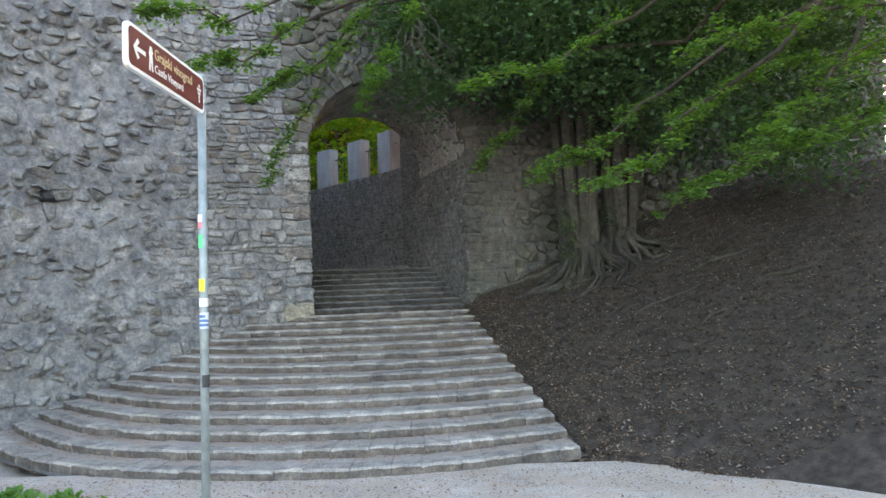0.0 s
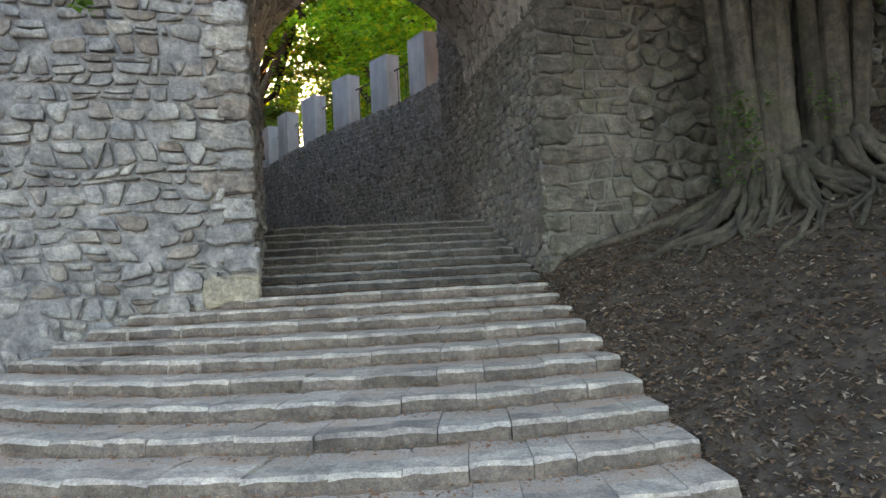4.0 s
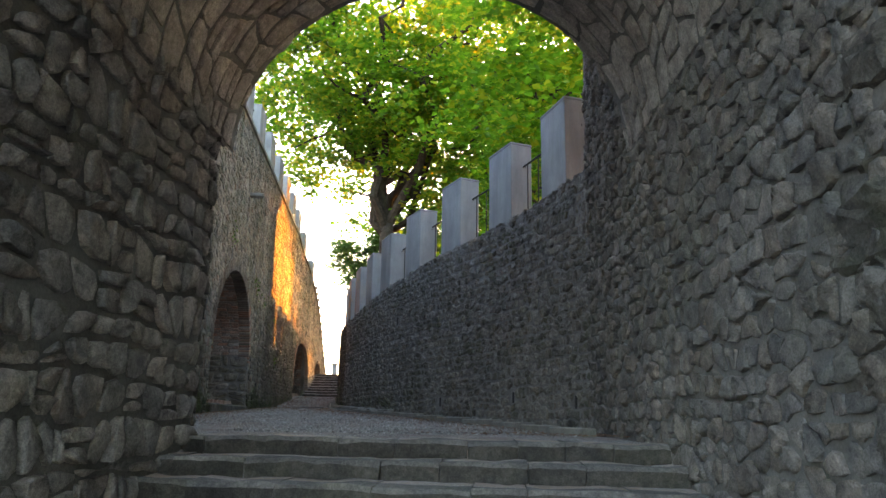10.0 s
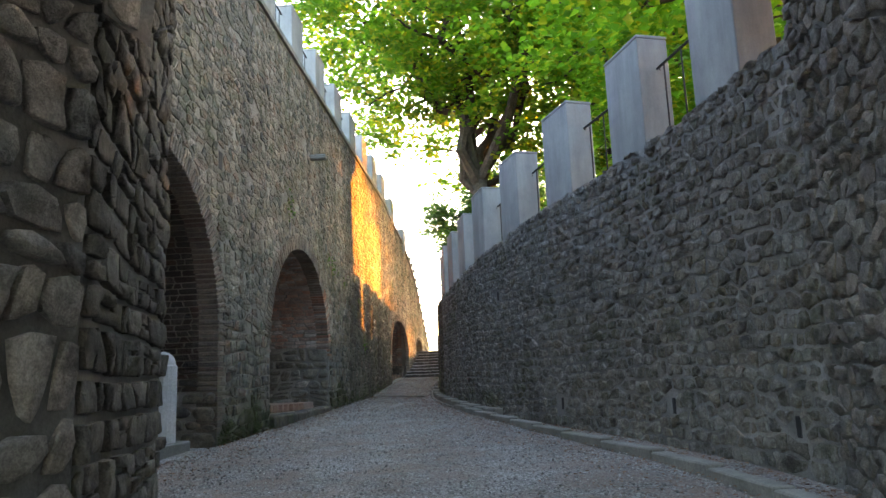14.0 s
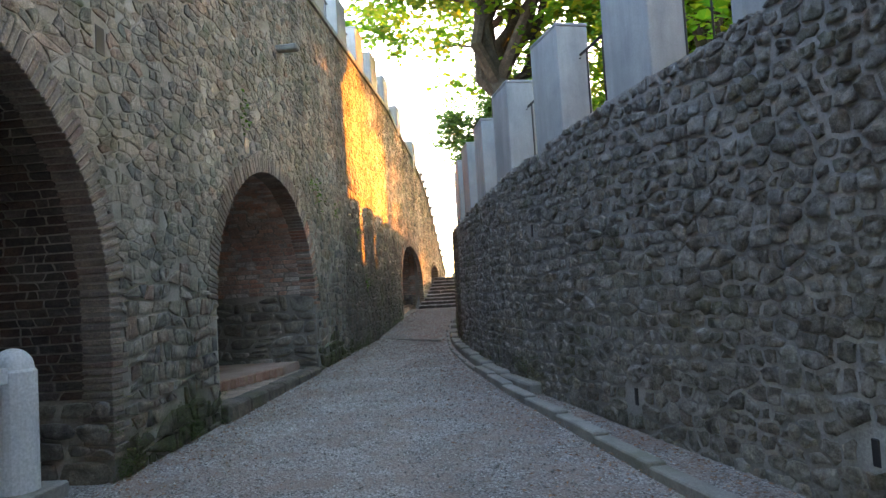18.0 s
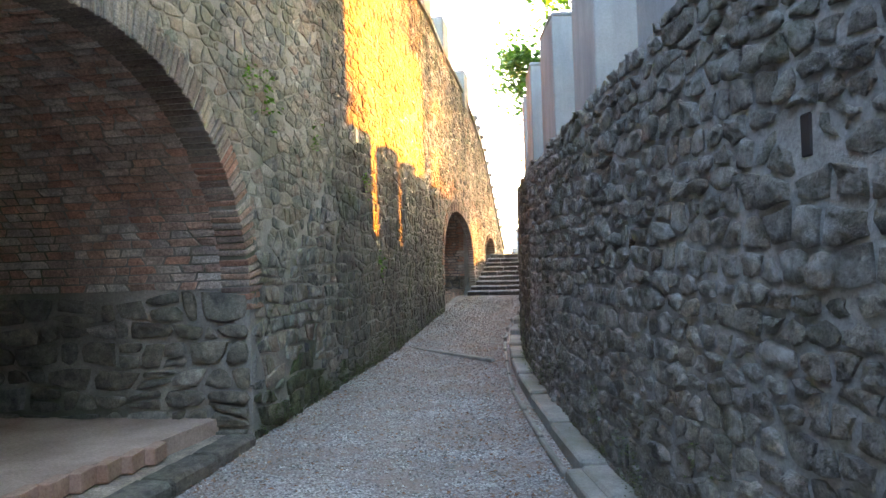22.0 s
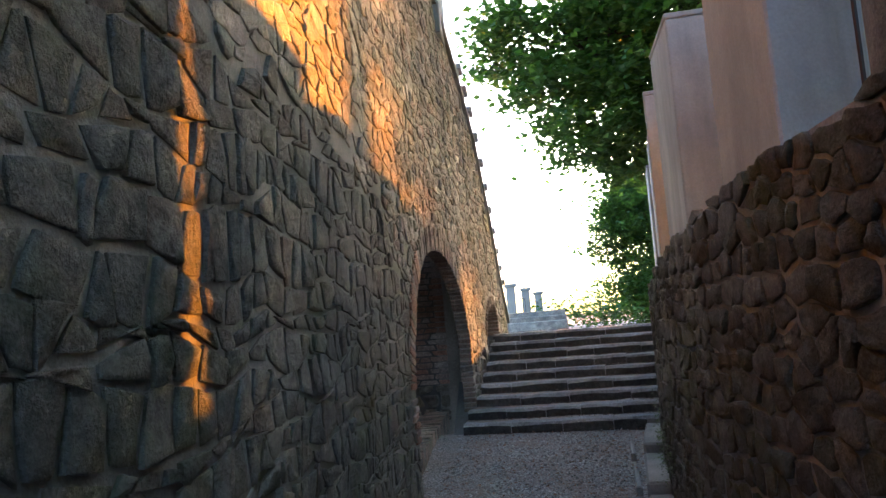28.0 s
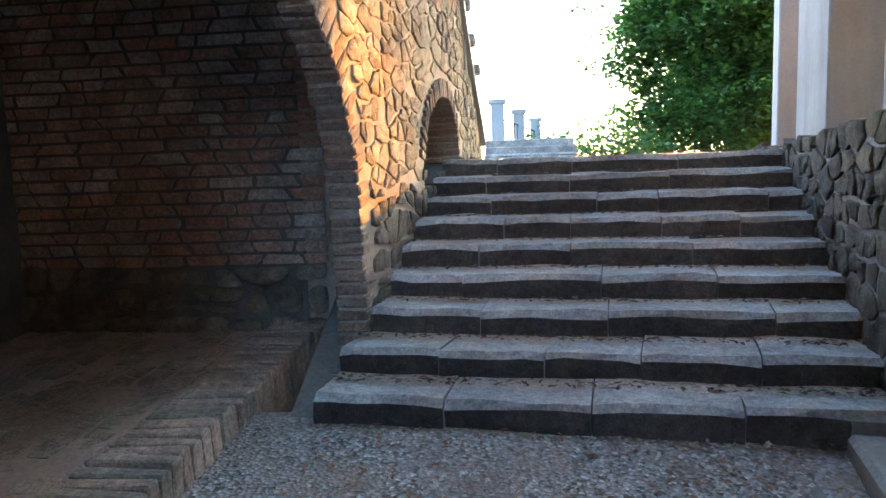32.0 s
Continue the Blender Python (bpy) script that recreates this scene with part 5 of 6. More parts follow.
part("plinth", slab(Matrix.Translation(W(-1.5, -0.42, 3.0)) @ WALL_TURN, 2.4, 0.42, 0.2, 0.015), concrete_old, bal)


def turned(profile, sides=20):
    vs, fs = [], []
    for rr, zz in profile:
        vs += [(rr * math.cos(2 * math.pi * k / sides), rr * math.sin(2 * math.pi * k / sides), zz) for k in range(sides)]
    for i in range(len(profile) - 1):
        fs += [(i * sides + k, i * sides + (k + 1) % sides, (i + 1) * sides + (k + 1) % sides, (i + 1) * sides + k) for k in range(sides)]
    fs.append(tuple((len(profile) - 1) * sides + k for k in range(sides)))
    return vs, fs


def moved(mesh, m):
    return [tuple(m @ Vector(v)) for v in mesh[0]], mesh[1]


for s in (-0.6, -1.55, -2.4):
    post = part("post", moved(turned([(0.17, 0), (0.17, 0.92), (0.155, 0.94)]), Matrix.Translation(W(s, -0.45, 3.08))), concrete_white, bal)
    part("dome", moved(turned([(0.15, 0.93)] + [(0.15 * math.cos(t), 0.95 + 0.15 * math.sin(t)) for t in np.linspace(0, 1.5, 8)]), Matrix.Translation(W(s, -0.45, 3.08))), concrete_white, post)
for s in (-1.05, -2.0):
    part("baluster", moved(turned([(0.16, 0), (0.16, 0.05), (0.1, 0.16), (0.085, 0.26), (0.1, 0.36), (0.16, 0.44), (0.1, 0.52), (0.085, 0.62), (0.1, 0.72), (0.15, 0.8), (0.15, 0.83)]), Matrix.Translation(W(s, -0.45, 3.1))), concrete_white, bal)
    part("rail_block", slab(Matrix.Translation(W(s, -0.45, 3.99)) @ WALL_TURN, 0.46, 0.26, 0.12, 0.008), concrete_white, bal)

# ---- forecourt and bank ----
rows = []
for y in list(np.arange(-200, -12, 20.0)) + list(np.arange(-12, 14.5, 0.5)) + [16, 20, 30, 60, 120, 300]:
    rows.append([(x, y, 0.05 * max(0, 7 - max(y, -6)) + 0.015 * noise.noise((x * 0.7, y * 0.7, 0)) - (0.25 if y > 7.5 and x > -6 else 0) - (0.6 if y > 15 else 0)) for x in [-200, -60, -30] + list(np.arange(-16, 16.1, 0.8)) + [30, 60, 200]])
tagged(part("forecourt", strip(rows), forecourt_mat), "trodden pale gravel forecourt below the stair", "ground", kind="structure")


def bank_z(x, y):
    q = x - (2.95 - 0.21 * (y - 8.0))
    z = 0.27 * (y - 8.0) + 0.34 * q + (0.09 * math.exp(-max(q, 0) / 1.6) if y > 7.4 else 0) + (0.5 * q if q < 0 else 0)
    z = z if z < 3.8 else 3.8 + 2.4 * (1 - math.exp(-(z - 3.8) / 2.4))
    return z + 0.07 * noise.noise((x * 1.1, y * 1.1, 4)) + 0.03 * noise.noise((x * 4, y * 4, 9))


rows = []
for y in np.arange(5.4, 30, 0.3):
    e = 2.95 - 0.21 * (y - 8.0)
    rows.append([(e + q, y, bank_z(e + q, y)) for q in [-0.5, -0.25] + list(np.arange(0.0, 24, 0.3))])
tagged(part("earth_bank", strip(rows), soil), "bare dark earth bank strewn with leaf litter", "bank", kind="structure")


def scatter(name, count, place, material, size, label, seed, curl=0.3):
    """Small curled leaves and twigs lying on a surface."""
    r = np.random.default_rng(seed)
    vs, fs = [], []
    for _ in range(count):
        p = place(r)
        if p is None:
            continue
        l = r.uniform(*size)
        w = l * r.uniform(0.25, 0.7)
        a = r.uniform(0, 6.28)
        x, y = Vector((math.cos(a), math.sin(a), r.uniform(-curl, curl))), Vector((-math.sin(a), math.cos(a), r.uniform(-curl, curl)))
        o = len(vs)
        p = Vector(p)
        vs += [p - x * l / 2, p - y * w / 2 + Vector((0, 0, 0.2 * w)), p + x * l / 2, p + y * w / 2 + Vector((0, 0, 0.2 * w))]
        fs += [(o, o + 1, o + 2), (o, o + 2, o + 3)]
    return tagged(part(name, (vs, fs), material), label, "leaf litter", kind="stuff")


def on_bank(r):
    y = r.uniform(6.5, 18)
    x = 2.55 - 0.21 * (y - 8.0) + 11 * r.random() ** 1.7
    return (x, y, bank_z(x, y) + 0.02)


def on_stair(r):
    k = int(r.integers(1, 18))
    t = r.random()
    a, b = on_line(nose(k), t), on_line(nose(k + 1), t)
    e = 1 - 0.45 * r.random() ** 2
    return (a[0] + (b[0] - a[0]) * e, a[1] + (b[1] - a[1]) * e, step_z(k) + 0.024)


def on_path(r):
    s = r.uniform(-6, 19)
    side = r.random()
    d = rd(max(s, -4.3)) - abs(r.normal(0, 0.8)) - 0.1 if side < 0.65 else wd(s) + abs(r.normal(0, 0.5)) + 0.02
    if s < -4.6 and d < 1.8:
        return None
    return W(s, d, gz(s) + 0.015)


def on_top(r):
    k = int(r.integers(1, 10))
    s = 18.92 + k * 0.31 - 0.1 * r.random() - 0.04
    d = r.uniform(0.2, 2.8)
    return W(s + (1.2 - d) * 0.11, d, 3.85 + 0.1212 * k + 0.012)


scatter("bank_litter", 70000, on_bank, litter_mat, (0.02, 0.075), "brown leaf litter and twigs on the earth bank", 81, 0.6)
scatter("stair_litter", 15000, on_stair, litter_red, (0.015, 0.055), "dry brown leaves in the corners of the steps", 82)
def on_court(r):
    x, y = r.uniform(-6, 5), 7.2 - abs(r.normal(0, 1.6))
    if x > 2.0:
        y += 0.4
    return (x, y, 0.05 * max(0, 7 - max(y, -6)) + 0.02)


scatter("court_litter", 5000, on_court, litter_red, (0.015, 0.05), "dry brown leaves on the forecourt before the steps", 86)
scatter("path_litter", 15000, on_path, litter_red, (0.015, 0.05), "dry brown leaves along the path edges", 83)
def pebbles(count, place, seed, size=(0.006, 0.016)):
    """Loose stones of the gravel as small broken lumps."""
    r = np.random.default_rng(seed)
    vs, fs = [], []
    for _ in range(count):
        p = place(r)
        if p is None:
            continue
        p, o, l = Vector(p), len(vs), r.uniform(*size)
        for x, y, z in ((1, 0, 0), (0, 1, 0), (-1, 0, 0), (0, -1, 0), (0, 0, 0.8), (0, 0, -0.6)):
            vs.append(p + Vector((x, y, z)) * l * r.uniform(0.6, 1.3))
        fs += [(o, o + 1, o + 4), (o + 1, o + 2, o + 4), (o + 2, o + 3, o + 4), (o + 3, o, o + 4), (o + 1, o, o + 5), (o + 2, o + 1, o + 5), (o + 3, o + 2, o + 5), (o, o + 3, o + 5)]
    return tagged(part("loose_gravel", (vs, fs), pebble_mat), "loose pale and grey pebbles of the gravel path", "gravel", kind="stuff")


def over_path(r):
    s = r.uniform(-5.5, 18.9)
    lo, hi = wd(s) + 0.02, table(s, KERB)
    if s < -3.6:
        lo = 1.8
    d = lo + (hi - lo) * r.random()
    return W(s, d, gz(s) + 0.004)


pebbles(16000, over_path, 85)
scatter("upper_stair_litter", 2500, on_top, litter_mat, (0.015, 0.05), "grit and dry leaves on the upper steps", 84)

# ---- trees ----
def leaf_cloud(centres, spread, per, size, seed, droop=0.5):
    """Leaves as folded blades round many cluster centres."""
    r = np.random.default_rng(seed)
    c = np.repeat(np.array(centres, float), per, axis=0)
    n = len(c)
    c = c + r.normal(0, 1, (n, 3)) * np.array(spread) * r.uniform(0.5, 1.2, (n, 1))
    a = r.uniform(0, 2 * np.pi, n)
    tip = np.stack([np.cos(a), np.sin(a), -droop * r.uniform(-0.3, 1.3, n)], 1)
    tip /= np.linalg.norm(tip, axis=1)[:, None]
    up = np.stack([r.normal(0, 0.45, n), r.normal(0, 0.45, n), np.ones(n)], 1)
    side = np.cross(tip, up)
    side /= np.linalg.norm(side, axis=1)[:, None]
    fold = np.cross(side, tip)
    l = r.uniform(*size, n)[:, None]
    w = l * r.uniform(0.38, 0.55, n)[:, None]
    v = np.stack([c, c + tip * l * 0.45 + side * w + fold * w * 0.3, c + tip * l, c + tip * l * 0.45 - side * w + fold * w * 0.3], 1).reshape(-1, 3)
    k = np.arange(n)[:, None] * 4
    f = np.concatenate([k + [0, 1, 2], k + [0, 2, 3]], 1).reshape(-1, 3)
    return v.tolist(), f.tolist()


def bent(a, b, sag, seed, n=7, wob=0.25):
    r = np.random.default_rng(seed)
    a, b = Vector(a), Vector(b)
    l = (b - a).length
    return [a.lerp(b, t) + Vector((0, 0, sag * math.sin(math.pi * t))) + Vector(r.normal(0, 1, 3)) * wob * l * 0.08 * math.sin(math.pi * t) for t in np.linspace(0, 1, n)]


def tree(name, base, fork, crown, radius, limbs, clusters, per, size, leaf, label, seed, girth=0.4, hollow=0.55, extra=()):
    r = np.random.default_rng(seed)
    base, fork, crown = Vector(base), Vector(fork), Vector(crown)
    ob = thing(name, base, label, "tree", "trees on the terrace" if name != "yew_tree" else "")
    line = bent(base - Vector((0, 0, 1.2)), fork, 0, seed, 8, 0.06)
    part("trunk", tube(line, [girth * (1.35 if i == 0 else 1.08 - 0.05 * i) for i in range(8)], 14, 0.06), bark, ob)
    centres = []
    boughs = []
    for k in range(limbs):
        a = 2 * math.pi * (k + r.uniform(-0.3, 0.3)) / limbs
        e = r.uniform(-0.1, 0.95)
        tip = crown + Vector((math.cos(a) * radius[0] * 0.72 * math.cos(e), math.sin(a) * radius[1] * 0.72 * math.cos(e), radius[2] * 0.75 * math.sin(e)))
        start = fork.lerp(base, r.uniform(0.0, 0.12))
        bough = bent(start, tip, r.uniform(0.2, 1.0), seed * 31 + k, 8, 1.0)
        boughs.append(tube(bough, [girth * 0.5 * (1 - 0.11 * i) + 0.02 for i in range(8)], 7))
        for q in range(7):
            s = bough[int(r.integers(3, 8))]
            d = Vector(r.normal(0, 1, 3))
            d.z *= 0.5
            end = s + d.normalized() * r.uniform(0.25, 0.5) * radius[0]
            boughs.append(tube(bent(s, end, -0.2, seed * 97 + k * 9 + q, 5, 0.8), [0.06, 0.05, 0.04, 0.028, 0.015], 5))
            centres += [s.lerp(end, t) + Vector(r.normal(0, 0.35, 3)) for t in (0.5, 0.75, 1.0)]
    for v in boughs[:limbs * 2]:
        part("limb", v, bark, ob)
    tagged(part("twig", join(boughs[limbs * 2:]), bark, ob), kind="stuff")
    while len(centres) < clusters:
        d = Vector(r.normal(0, 1, 3)).normalized()
        q = r.uniform(hollow, 1.0)
        p = Vector((d.x * radius[0] * q, d.y * radius[1] * q, d.z * radius[2] * q))
        if noise.noise((p * 0.5) + Vector((seed, 0, 0))) > 0.02:
            centres.append(crown + p)
    centres += [Vector(p) for p in extra]
    tagged(part("crown", leaf_cloud([tuple(p) for p in centres], (0.42, 0.42, 0.2), per, size, seed), leaf, ob), kind="stuff")
    return ob


maple = tree("maple_tree", W(14.9, 3.6, 5.4), W(14.9, 3.45, 10.4), W(14.9, 4.0, 16.4), (6.3, 6.3, 6.4), 9, 560, 60, (0.15, 0.27), leaf_maple, "tall maple with dark bark and bright backlit green leaves", 5, 0.36, 0.35, [W(rng.uniform(11, 20), rng.uniform(-3.5, 2.5), rng.uniform(12.6, 19)) for k in range(110)])
# a second maple at the head of the stair, its boughs hanging over the steps
low = []
for k in range(130):
    d = rng.uniform(0.7, 5.6)
    low.append(W(rng.uniform(26.4, 29.0), d, table(d, ((0.6, 11.6), (1.3, 10.5), (2.1, 8.9), (2.6, 8.2), (6.0, 8.2))) + rng.uniform(0.1, 2.6)))
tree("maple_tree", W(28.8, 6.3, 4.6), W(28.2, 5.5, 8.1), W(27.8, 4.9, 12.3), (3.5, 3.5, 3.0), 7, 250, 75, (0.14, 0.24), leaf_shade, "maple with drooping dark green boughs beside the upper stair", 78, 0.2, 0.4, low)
tree("lime_tree", W(13.5, 9.0, 5.7), W(13.5, 9.0, 10.0), W(13.5, 9.0, 12.5), (5.2, 5.2, 6.0), 7, 360, 60, (0.14, 0.26), leaf_maple, "broad leafy tree with sunlit yellow-green crown", 8, 0.3)
tree("lime_tree", W(18.3, 11.0, 5.2), W(18.3, 11.0, 10.0), W(18.3, 11.0, 11.5), (5.0, 5.0, 6.2), 7, 800, 60, (0.14, 0.26), leaf_maple, "broad leafy tree with sunlit yellow-green crown", 9, 0.3)
tree("lime_tree", W(5.5, 9.5, 5.7), W(5.5, 9.5, 10.0), W(5.5, 9.5, 11.8), (5.0, 5.0, 6.2), 7, 480, 60, (0.14, 0.26), leaf_maple, "broad leafy tree with sunlit yellow-green crown", 12, 0.3)
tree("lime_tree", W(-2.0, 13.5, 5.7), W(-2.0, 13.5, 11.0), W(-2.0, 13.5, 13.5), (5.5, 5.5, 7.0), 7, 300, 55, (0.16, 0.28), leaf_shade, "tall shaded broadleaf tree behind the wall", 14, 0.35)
tree("hazel_tree", W(37.5, 6.5, 4.9), W(37.5, 6.5, 6.2), W(37.5, 6.6, 7.3), (3.3, 3.2, 4.1), 9, 720, 80, (0.1, 0.17), leaf_shade, "dense round green tree beyond the upper stair", 17, 0.18, 0.5)
tree("hazel_tree", W(40.0, 7.9, 4.8), W(40.0, 7.9, 6.8), W(40.0, 8.0, 8.6), (2.8, 2.8, 3.3), 9, 500, 80, (0.12, 0.2), leaf_shade, "tall dense green tree behind a lower round one", 29, 0.22, 0.5)
# the next three trees are added to block low sun from wall and ground
tree("lime_tree", W(41.0, 15.0, 5.4), W(41.0, 15.0, 13.0), W(41.0, 15.0, 19.3), (5.2, 5.2, 4.8), 7, 420, 60, (0.16, 0.28), leaf_maple, "added tall open-crowned tree shading the wall top", 25, 0.3, 0.2)
tree("lime_tree", W(52.3, 16.0, 5.7), W(52.3, 16.0, 8.5), W(52.3, 16.0, 12.0), (4.8, 4.8, 6.5), 8, 260, 70, (0.2, 0.34), leaf_shade, "added broad tree far beyond the upper stair, blocking low sun", 26, 0.35, 0.2)
tree("lime_tree", W(75.0, 20.0, 5.3), W(75.0, 20.0, 8.5), W(75.0, 20.0, 12.0), (7.0, 7.0, 6.5), 8, 800, 70, (0.22, 0.36), leaf_shade, "added broad tree far beyond the upper stair, blocking low sun", 27, 0.35, 0.2)
tree("hazel_tree", W(31.0, 19.0, 5.0), W(31.0, 19.0, 8.0), W(31.0, 19.0, 11.0), (5.0, 5.0, 5.5), 7, 300, 60, (0.14, 0.24), leaf_shade, "tall dense green tree beyond the upper stair", 18, 0.3)
tree("hazel_tree", W(24.0, 14.5, 5.0), W(24.0, 14.5, 8.0), W(24.0, 14.5, 11.0), (5.0, 5.0, 6.0), 7, 900, 60, (0.16, 0.28), leaf_shade, "tall dense green tree beyond the upper stair", 19, 0.3)

# added hazel, placed only to keep one strip of sun off the arcade wall
tree("hazel_tree", W(21.5, 9.0, 5.0), W(21.5, 9.0, 6.0), W(21.5, 9.0, 7.9), (2.0, 2.0, 2.6), 7, 260, 70, (0.1, 0.18), leaf_shade, "added low hazel on the terrace, blocking a strip of sun", 28, 0.1, 0.2)
# dense scrub along the back of the terrace
cs = []
for k in range(260):
    s = rng.uniform(-4, 24)
    cs.append(W(s, 15 + rng.uniform(-1, 3), 5.7 + 5.5 * rng.random() ** 1.4))
tagged(part("terrace_scrub", leaf_cloud([tuple(p) for p in cs], (0.9, 0.9, 0.7), 40, (0.2, 0.34), 23), leaf_shade), "dense green scrub at the back of the terrace", "scrub", kind="stuff")
cs = [W(33 + rng.uniform(0, 3), rng.uniform(1.6, 5.0), 4.8 + 0.6 * rng.random()) for k in range(40)]
tagged(part("far_shrubs", leaf_cloud([tuple(p) for p in cs], (0.4, 0.4, 0.25), 40, (0.1, 0.18), 24), leaf_shade), "low shrubs at the top of the path", "shrub", kind="stuff")

# ---- old yew on the bank ----
YX, YY = 4.1, 14.6
YZ = bank_z(YX, YY)
yew = thing("yew_tree", (YX, YY, YZ), "old yew with fluted trunk and bare roots on the bank", "tree")
for dx, dy, lean, g, h in ((-0.28, 0.0, -0.62, 0.13, 6.5), (-0.16, -0.12, -0.3, 0.16, 6.6), (-0.02, -0.16, -0.02, 0.17, 6.6), (0.12, -0.08, 0.16, 0.15, 6.4), (0.0, 0.18, -0.1, 0.2, 6.5), (-0.18, 0.2, -0.45, 0.16, 6.4),
                            (0.72, 0.12, 0.35, 0.16, 6.0), (0.86, 0.2, 0.75, 0.13, 6.0), (0.62, 0.3, 0.15, 0.17, 6.2), (0.8, 0.34, 0.5, 0.15, 6.0)):
    twist = rng.uniform(0, 6.28)
    pts = [Vector((YX + dx + lean * (t ** 0.8) * 0.9 + 0.05 * math.sin(5 * t + twist), YY + dy + 0.2 * t + 0.04 * math.cos(4 * t + twist), YZ - 0.4 + h * t)) for t in np.linspace(0, 1, 16)]
    part("trunk", tube(pts, [g * (1.6 - 0.6 * min(1, i / 3.0)) * (1 - 0.02 * i) for i in range(16)], 36, 0.13), bark_pale, yew)
for k in range(78):
    a = rng.uniform(2.8, 6.6)
    l = rng.uniform(0.5, 1.9)
    pts = []
    for i in range(8):
        t = i / 7
        rr = 0.35 + l * t
        w = a + (0.5 * math.sin(t * 3 + k) + 0.3 * math.sin(t * 9 + k * 1.7)) * t
        x, y = YX + (0.0 if k % 3 else 0.6) + rr * math.cos(w), YY + rr * math.sin(w)
        pts.append(Vector((x, y, bank_z(x, y) + 0.5 * (1 - t) ** 4 + 0.02 + 0.04 * math.sin(t * 9 + k) - 0.07 * t ** 3)))
    g = rng.uniform(0.025, 0.06)
    part("root", tube(pts, [g * (1.35 - i / 7) + 0.006 for i in range(8)], 6), bark_pale, yew)
pts = [Vector((1.62 + t * 2.1, 14.98 + t * 0.15 + 0.12 * math.sin(t * 5), 0)) for t in np.linspace(0, 1, 10)]
pts = [Vector((p.x, p.y, max(bank_z(p.x, p.y) + 0.03, 1.78 + 0.5 * (p.x - 1.6)))) for p in pts]
part("root", tube(pts, [0.04 + 0.006 * i for i in range(10)], 8, 0.05), bark_pale, yew, "thick pale root along the foot of the wall")
for x, y, l, a in ((4.3, 11.4, 1.5, 0.2), (5.8, 12.4, 1.3, 0.1), (6.4, 11.0, 1.2, -0.1), (5.2, 10.2, 0.8, 0.5)):
    pts = [Vector((x + l * t * math.cos(a), y + l * t * math.sin(a) + 0.06 * math.sin(7 * t), 0)) for t in np.linspace(0, 1, 9)]
    pts = [Vector((p.x, p.y, bank_z(p.x, p.y) + 0.035 * math.sin(math.pi * i / 8) + 0.0)) for i, p in enumerate(pts)]
    part("root", tube(pts, [0.012 + 0.026 * math.sin(math.pi * i / 8) for i in range(9)], 6), bark_pale, yew)
cs = []
for k in range(760):
    x, y = rng.uniform(-0.2, 9.5), rng.uniform(11.2, 15.3)
    low = 6.4 - 0.30 * max(0, x - 2.5) + 0.5 * noise.noise((x, y, 2))
    cs.append((x, y, low + 3.8 * rng.random()))
tagged(part("crown", leaf_cloud(cs, (0.42, 0.42, 0.34), 62, (0.07, 0.14), 33, 0.9), leaf_dark, yew), kind="stuff")
limbs = []
for k in range(14):
    e = (rng.uniform(0, 7.2), rng.uniform(12.8, 15.0), rng.uniform(6.4, 8.6))
    limbs.append(tube(bent((YX + rng.uniform(-0.3, 0.5), YY + 0.2, YZ + rng.uniform(3.2, 5.4)), e, 0.3, 300 + k, 7, 0.8), [0.1, 0.085, 0.07, 0.055, 0.04, 0.03, 0.015], 6))
for v in limbs:
    part("limb", v, bark_pale, yew)
cs = [(YX - 0.45 + rng.normal(0, 0.12), YY - 0.42 + rng.normal(0, 0.1), YZ + 0.1 + 1.1 * rng.random()) for k in range(26)] + [(YX + 0.5 + rng.normal(0, 0.1), YY - 0.3, YZ + 0.9 + 0.4 * rng.random()) for k in range(8)]
tagged(part("ivy", leaf_cloud(cs, (0.07, 0.05, 0.08), 12, (0.04, 0.07), 35), leaf_shade), "small dark ivy climbing the yew's foot", "ivy", kind="stuff")

# ---- beech boughs hanging over the forecourt ----
beech = thing("beech_tree", (11.5, 9.0, bank_z(11.5, 9.0)), "beech whose low boughs hang bright green over the stair", "tree")
part("trunk", tube([Vector((11.5, 9.0, bank_z(11.5, 9) - 0.3)), Vector((11.4, 9.0, 6)), Vector((11.2, 9.1, 9)), Vector((10.9, 9.2, 13))], [0.5, 0.38, 0.33, 0.24], 14, 0.03), bark, beech)
